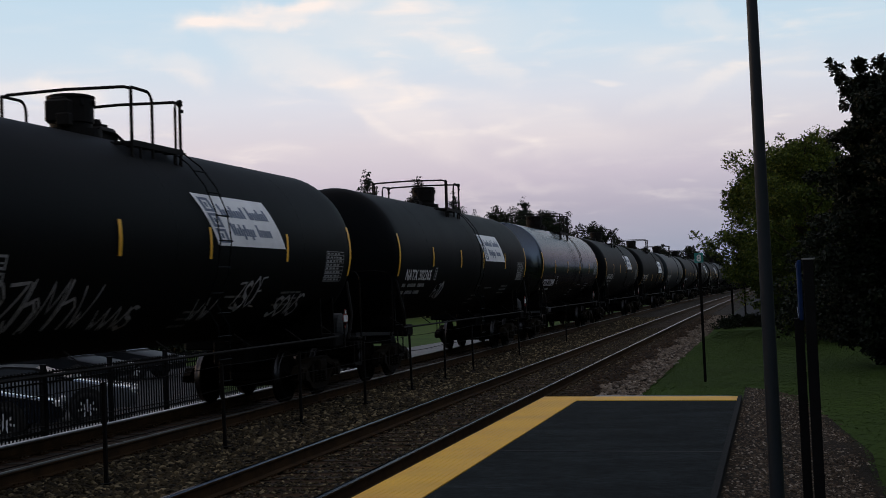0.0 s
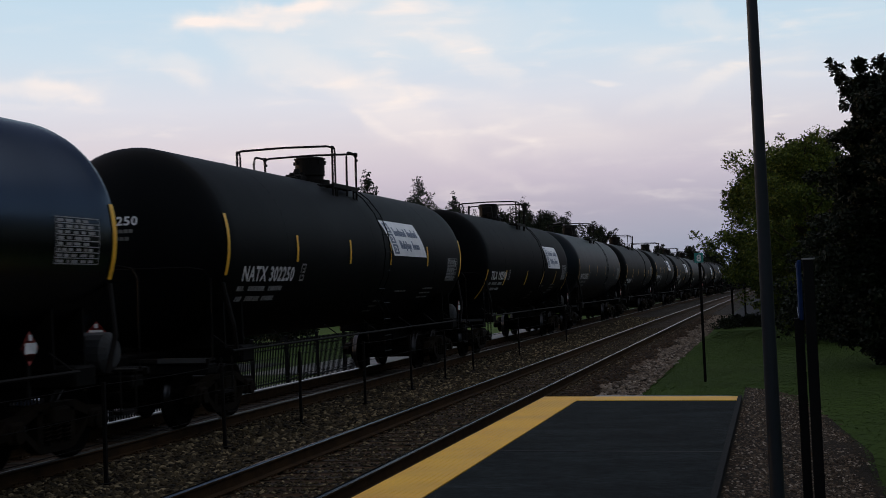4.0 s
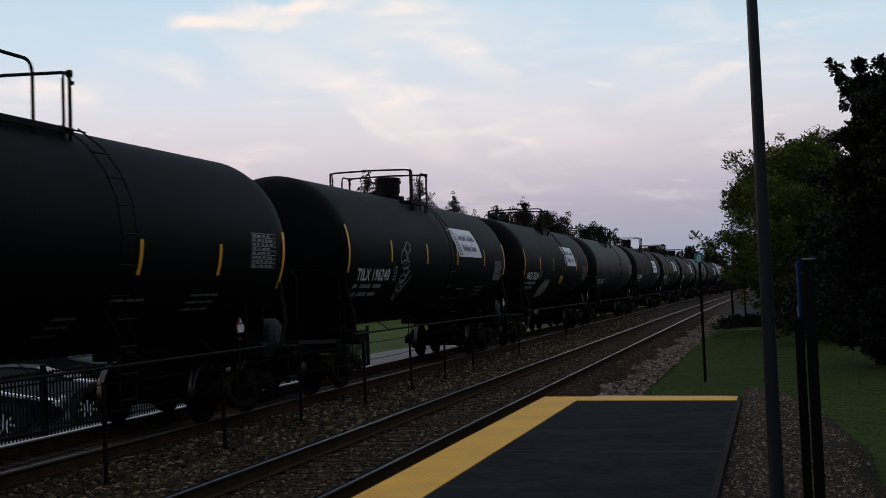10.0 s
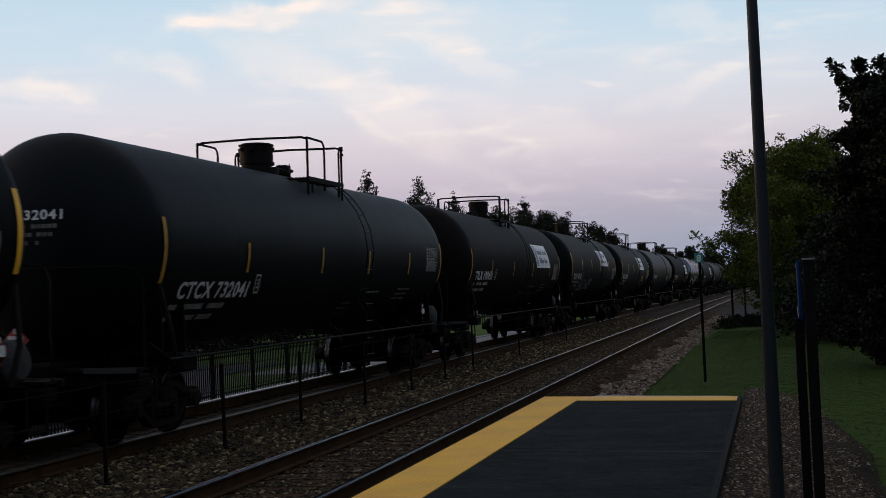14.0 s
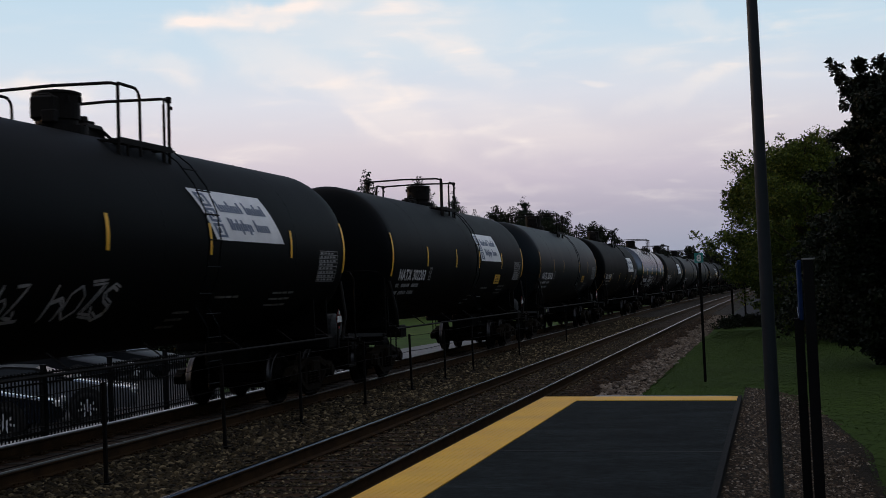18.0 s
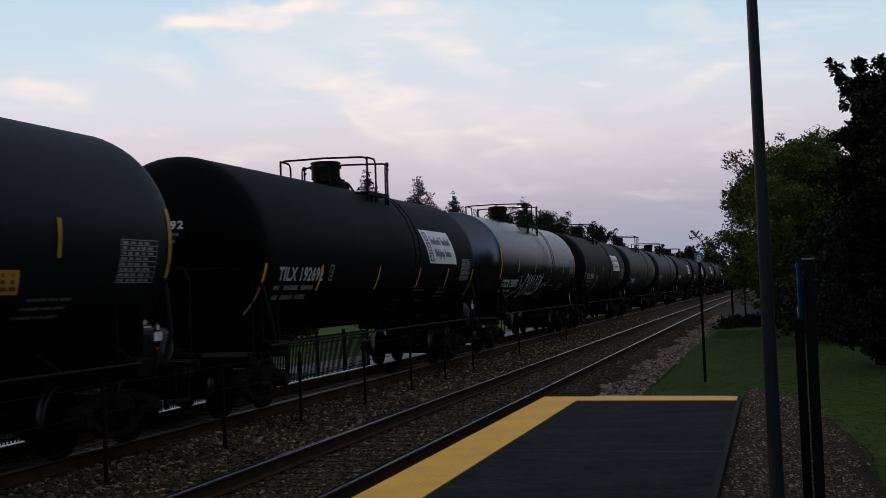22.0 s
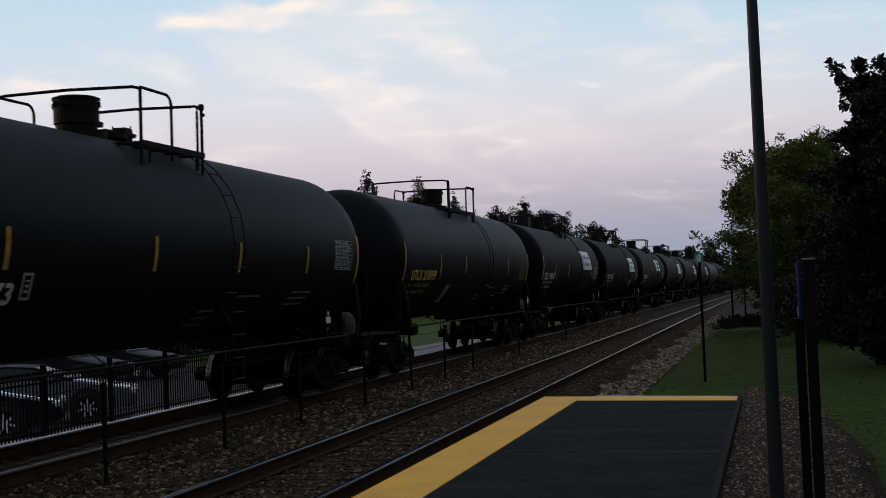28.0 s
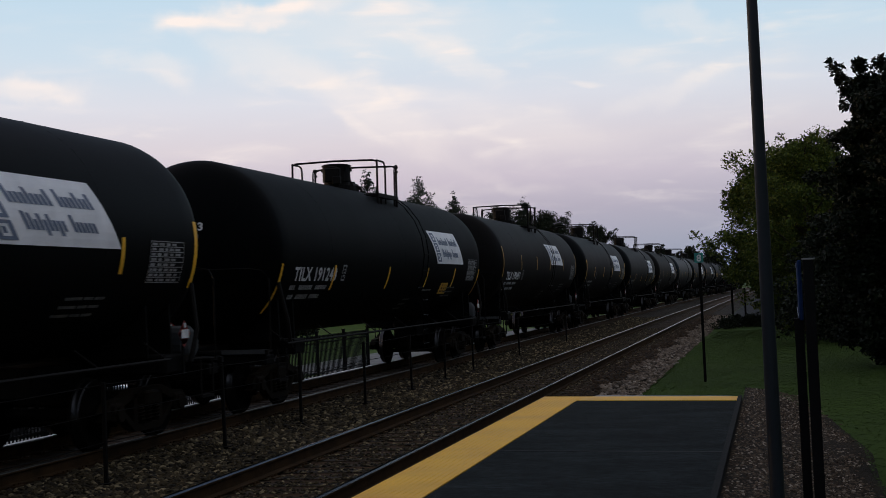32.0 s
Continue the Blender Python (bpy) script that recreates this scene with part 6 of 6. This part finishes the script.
    for p, q, length, width, slope, power in ((6.55, 8.85, 1.1, 0.14, 5, 0.5), (3.25, 4.45, 0.6, 0.11, 4, 0.2), (4.75, 3.9, 2.2, 0.12, 6, 0.07), (-0.9, 7.0, 0.5, 0.1, 0, 0.25), (-1.7, 8.6, 1.6, 0.2, 2, 0.3), (24.2, 12.0, 1.3, 0.3, -8, 0.35),
                                              (19.5, 12.6, 2.2, 0.28, -2, 0.35), (30.5, 9.45, 2.0, 0.28, 3, 0.35), (16.6, 7.5, 2.2, 0.3, 34, 0.3), (10.5, 6.6, 2.0, 0.25, 12, 0.2)):
        d = n.new("ShaderNodeVectorMath")
        d.operation = "SUBTRACT"
        d.inputs[1].default_value = (p, q, 0)
        l.new(soft.outputs[0], d.inputs[0])
        ro = n.new("ShaderNodeVectorRotate")
        ro.rotation_type = "Z_AXIS"
        ro.inputs["Angle"].default_value = radians(-slope)
        l.new(d.outputs[0], ro.inputs["Vector"])
        sz = n.new("ShaderNodeVectorMath")
        sz.operation = "MULTIPLY"
        sz.inputs[1].default_value = (1 / length, 1 / width, 0)
        l.new(ro.outputs[0], sz.inputs[0])
        ln = n.new("ShaderNodeVectorMath")
        ln.operation = "LENGTH"
        l.new(sz.outputs[0], ln.inputs[0])
        mr = n.new("ShaderNodeMapRange")
        mr.interpolation_type = "SMOOTHERSTEP"
        mr.inputs[1].default_value, mr.inputs[2].default_value, mr.inputs[3].default_value, mr.inputs[4].default_value = 1.3, 0.0, 0.0, power
        l.new(ln.outputs["Value"], mr.inputs[0])
        total = math_node("ADD", total, mr.outputs[0])
    total = math_node("MULTIPLY", total, math_node("MULTIPLY_ADD", c, 0.5, 0.72))
    mul = n.new("ShaderNodeMath")
    mul.operation = "MINIMUM"
    mul.inputs[1].default_value = 1.0
    l.new(total, mul.inputs[0])
    mix = n.new("ShaderNodeMix")
    mix.data_type = "RGBA"
    mix.inputs[7].default_value = (0.96, 0.88, 0.87, 1)
    l.new(mul.outputs[0], mix.inputs[0]), l.new(ramp.outputs[0], mix.inputs[6])
    side = n.new("ShaderNodeMapRange")
    side.inputs[1].default_value, side.inputs[2].default_value = 14.0, -4.0
    l.new(az, side.inputs[0])
    cool = n.new("ShaderNodeMix")
    cool.data_type, cool.blend_type = "RGBA", "MULTIPLY"
    cool.inputs[7].default_value = (0.93, 0.97, 0.985, 1)
    l.new(side.outputs[0], cool.inputs[0]), l.new(mix.outputs[2], cool.inputs[6])
    dusk = n.new("ShaderNodeMix")
    dusk.data_type, dusk.blend_type = "RGBA", "MULTIPLY"
    dusk.inputs[0].default_value = 1.0
    dusk.inputs[7].default_value = (1.03, 1.0, 0.95, 1)
    l.new(cool.outputs[2], dusk.inputs[6])
    l.new(dusk.outputs[2], em.inputs[0])
    ob = link_mesh("sky_backdrop", bm, m)
    tagged(ob, "pale blue dusk sky with pink streaks of thin cloud", "sky", kind="structure")
    return ob


# ---- the whole place ----
ground_sheet()
ballast()
track("near_track", NEAR_TRACK, "empty railway track with rusty rails and wooden sleepers", 110, RAIL_TOP)
track("far_track", FAR_TRACK, "railway track under the freight train", 80, RAIL_SHADED)
platform()
gravel_strip()
far_verge()
track_fence()
picket_fence()
lamp_pole()
station_sign()
marker_sign()
trees()
car_park()
for number in range(len(TRAIN)):
    tank_car(number)
SKY = sky_backdrop()
scatter_ballast()
grass()


def motions():
    # the clouds drift slowly to the left
    walk(SKY, [(0.0, pose(0, 0, 0)), (CLIP / 2, pose(0, 0, 0, 0, 0, 0.45)), (CLIP, pose(0, 0, 0, 0, 0, 0.9))])
    for k, top in enumerate(CARS):
        walk(top, [(float(t), car_place(k, t)) for t in range(0, 33)])
    # the wheels roll while they are near enough to be seen turning
    for w, k, along, y in WHEELSETS:
        s = FIRST + PITCH_CARS * k + SHIFT.get(k, 0.0) + along
        ts = [0.0] + [i / FPS for i in range(1, int(CLIP * FPS)) if 11.0 < s - gone(i / FPS) < 42.0] + [CLIP]
        rows, turn, last = [], 0.0, 0.0
        for t in ts:
            turn += math.degrees((gone(t) - gone(last)) / 0.457) if t - last < 0.1 else 0.0
            last = t
            rows.append((t, pose(0, y, 0.457, turn, 0, 0)))
        walk(w, rows)


motions()
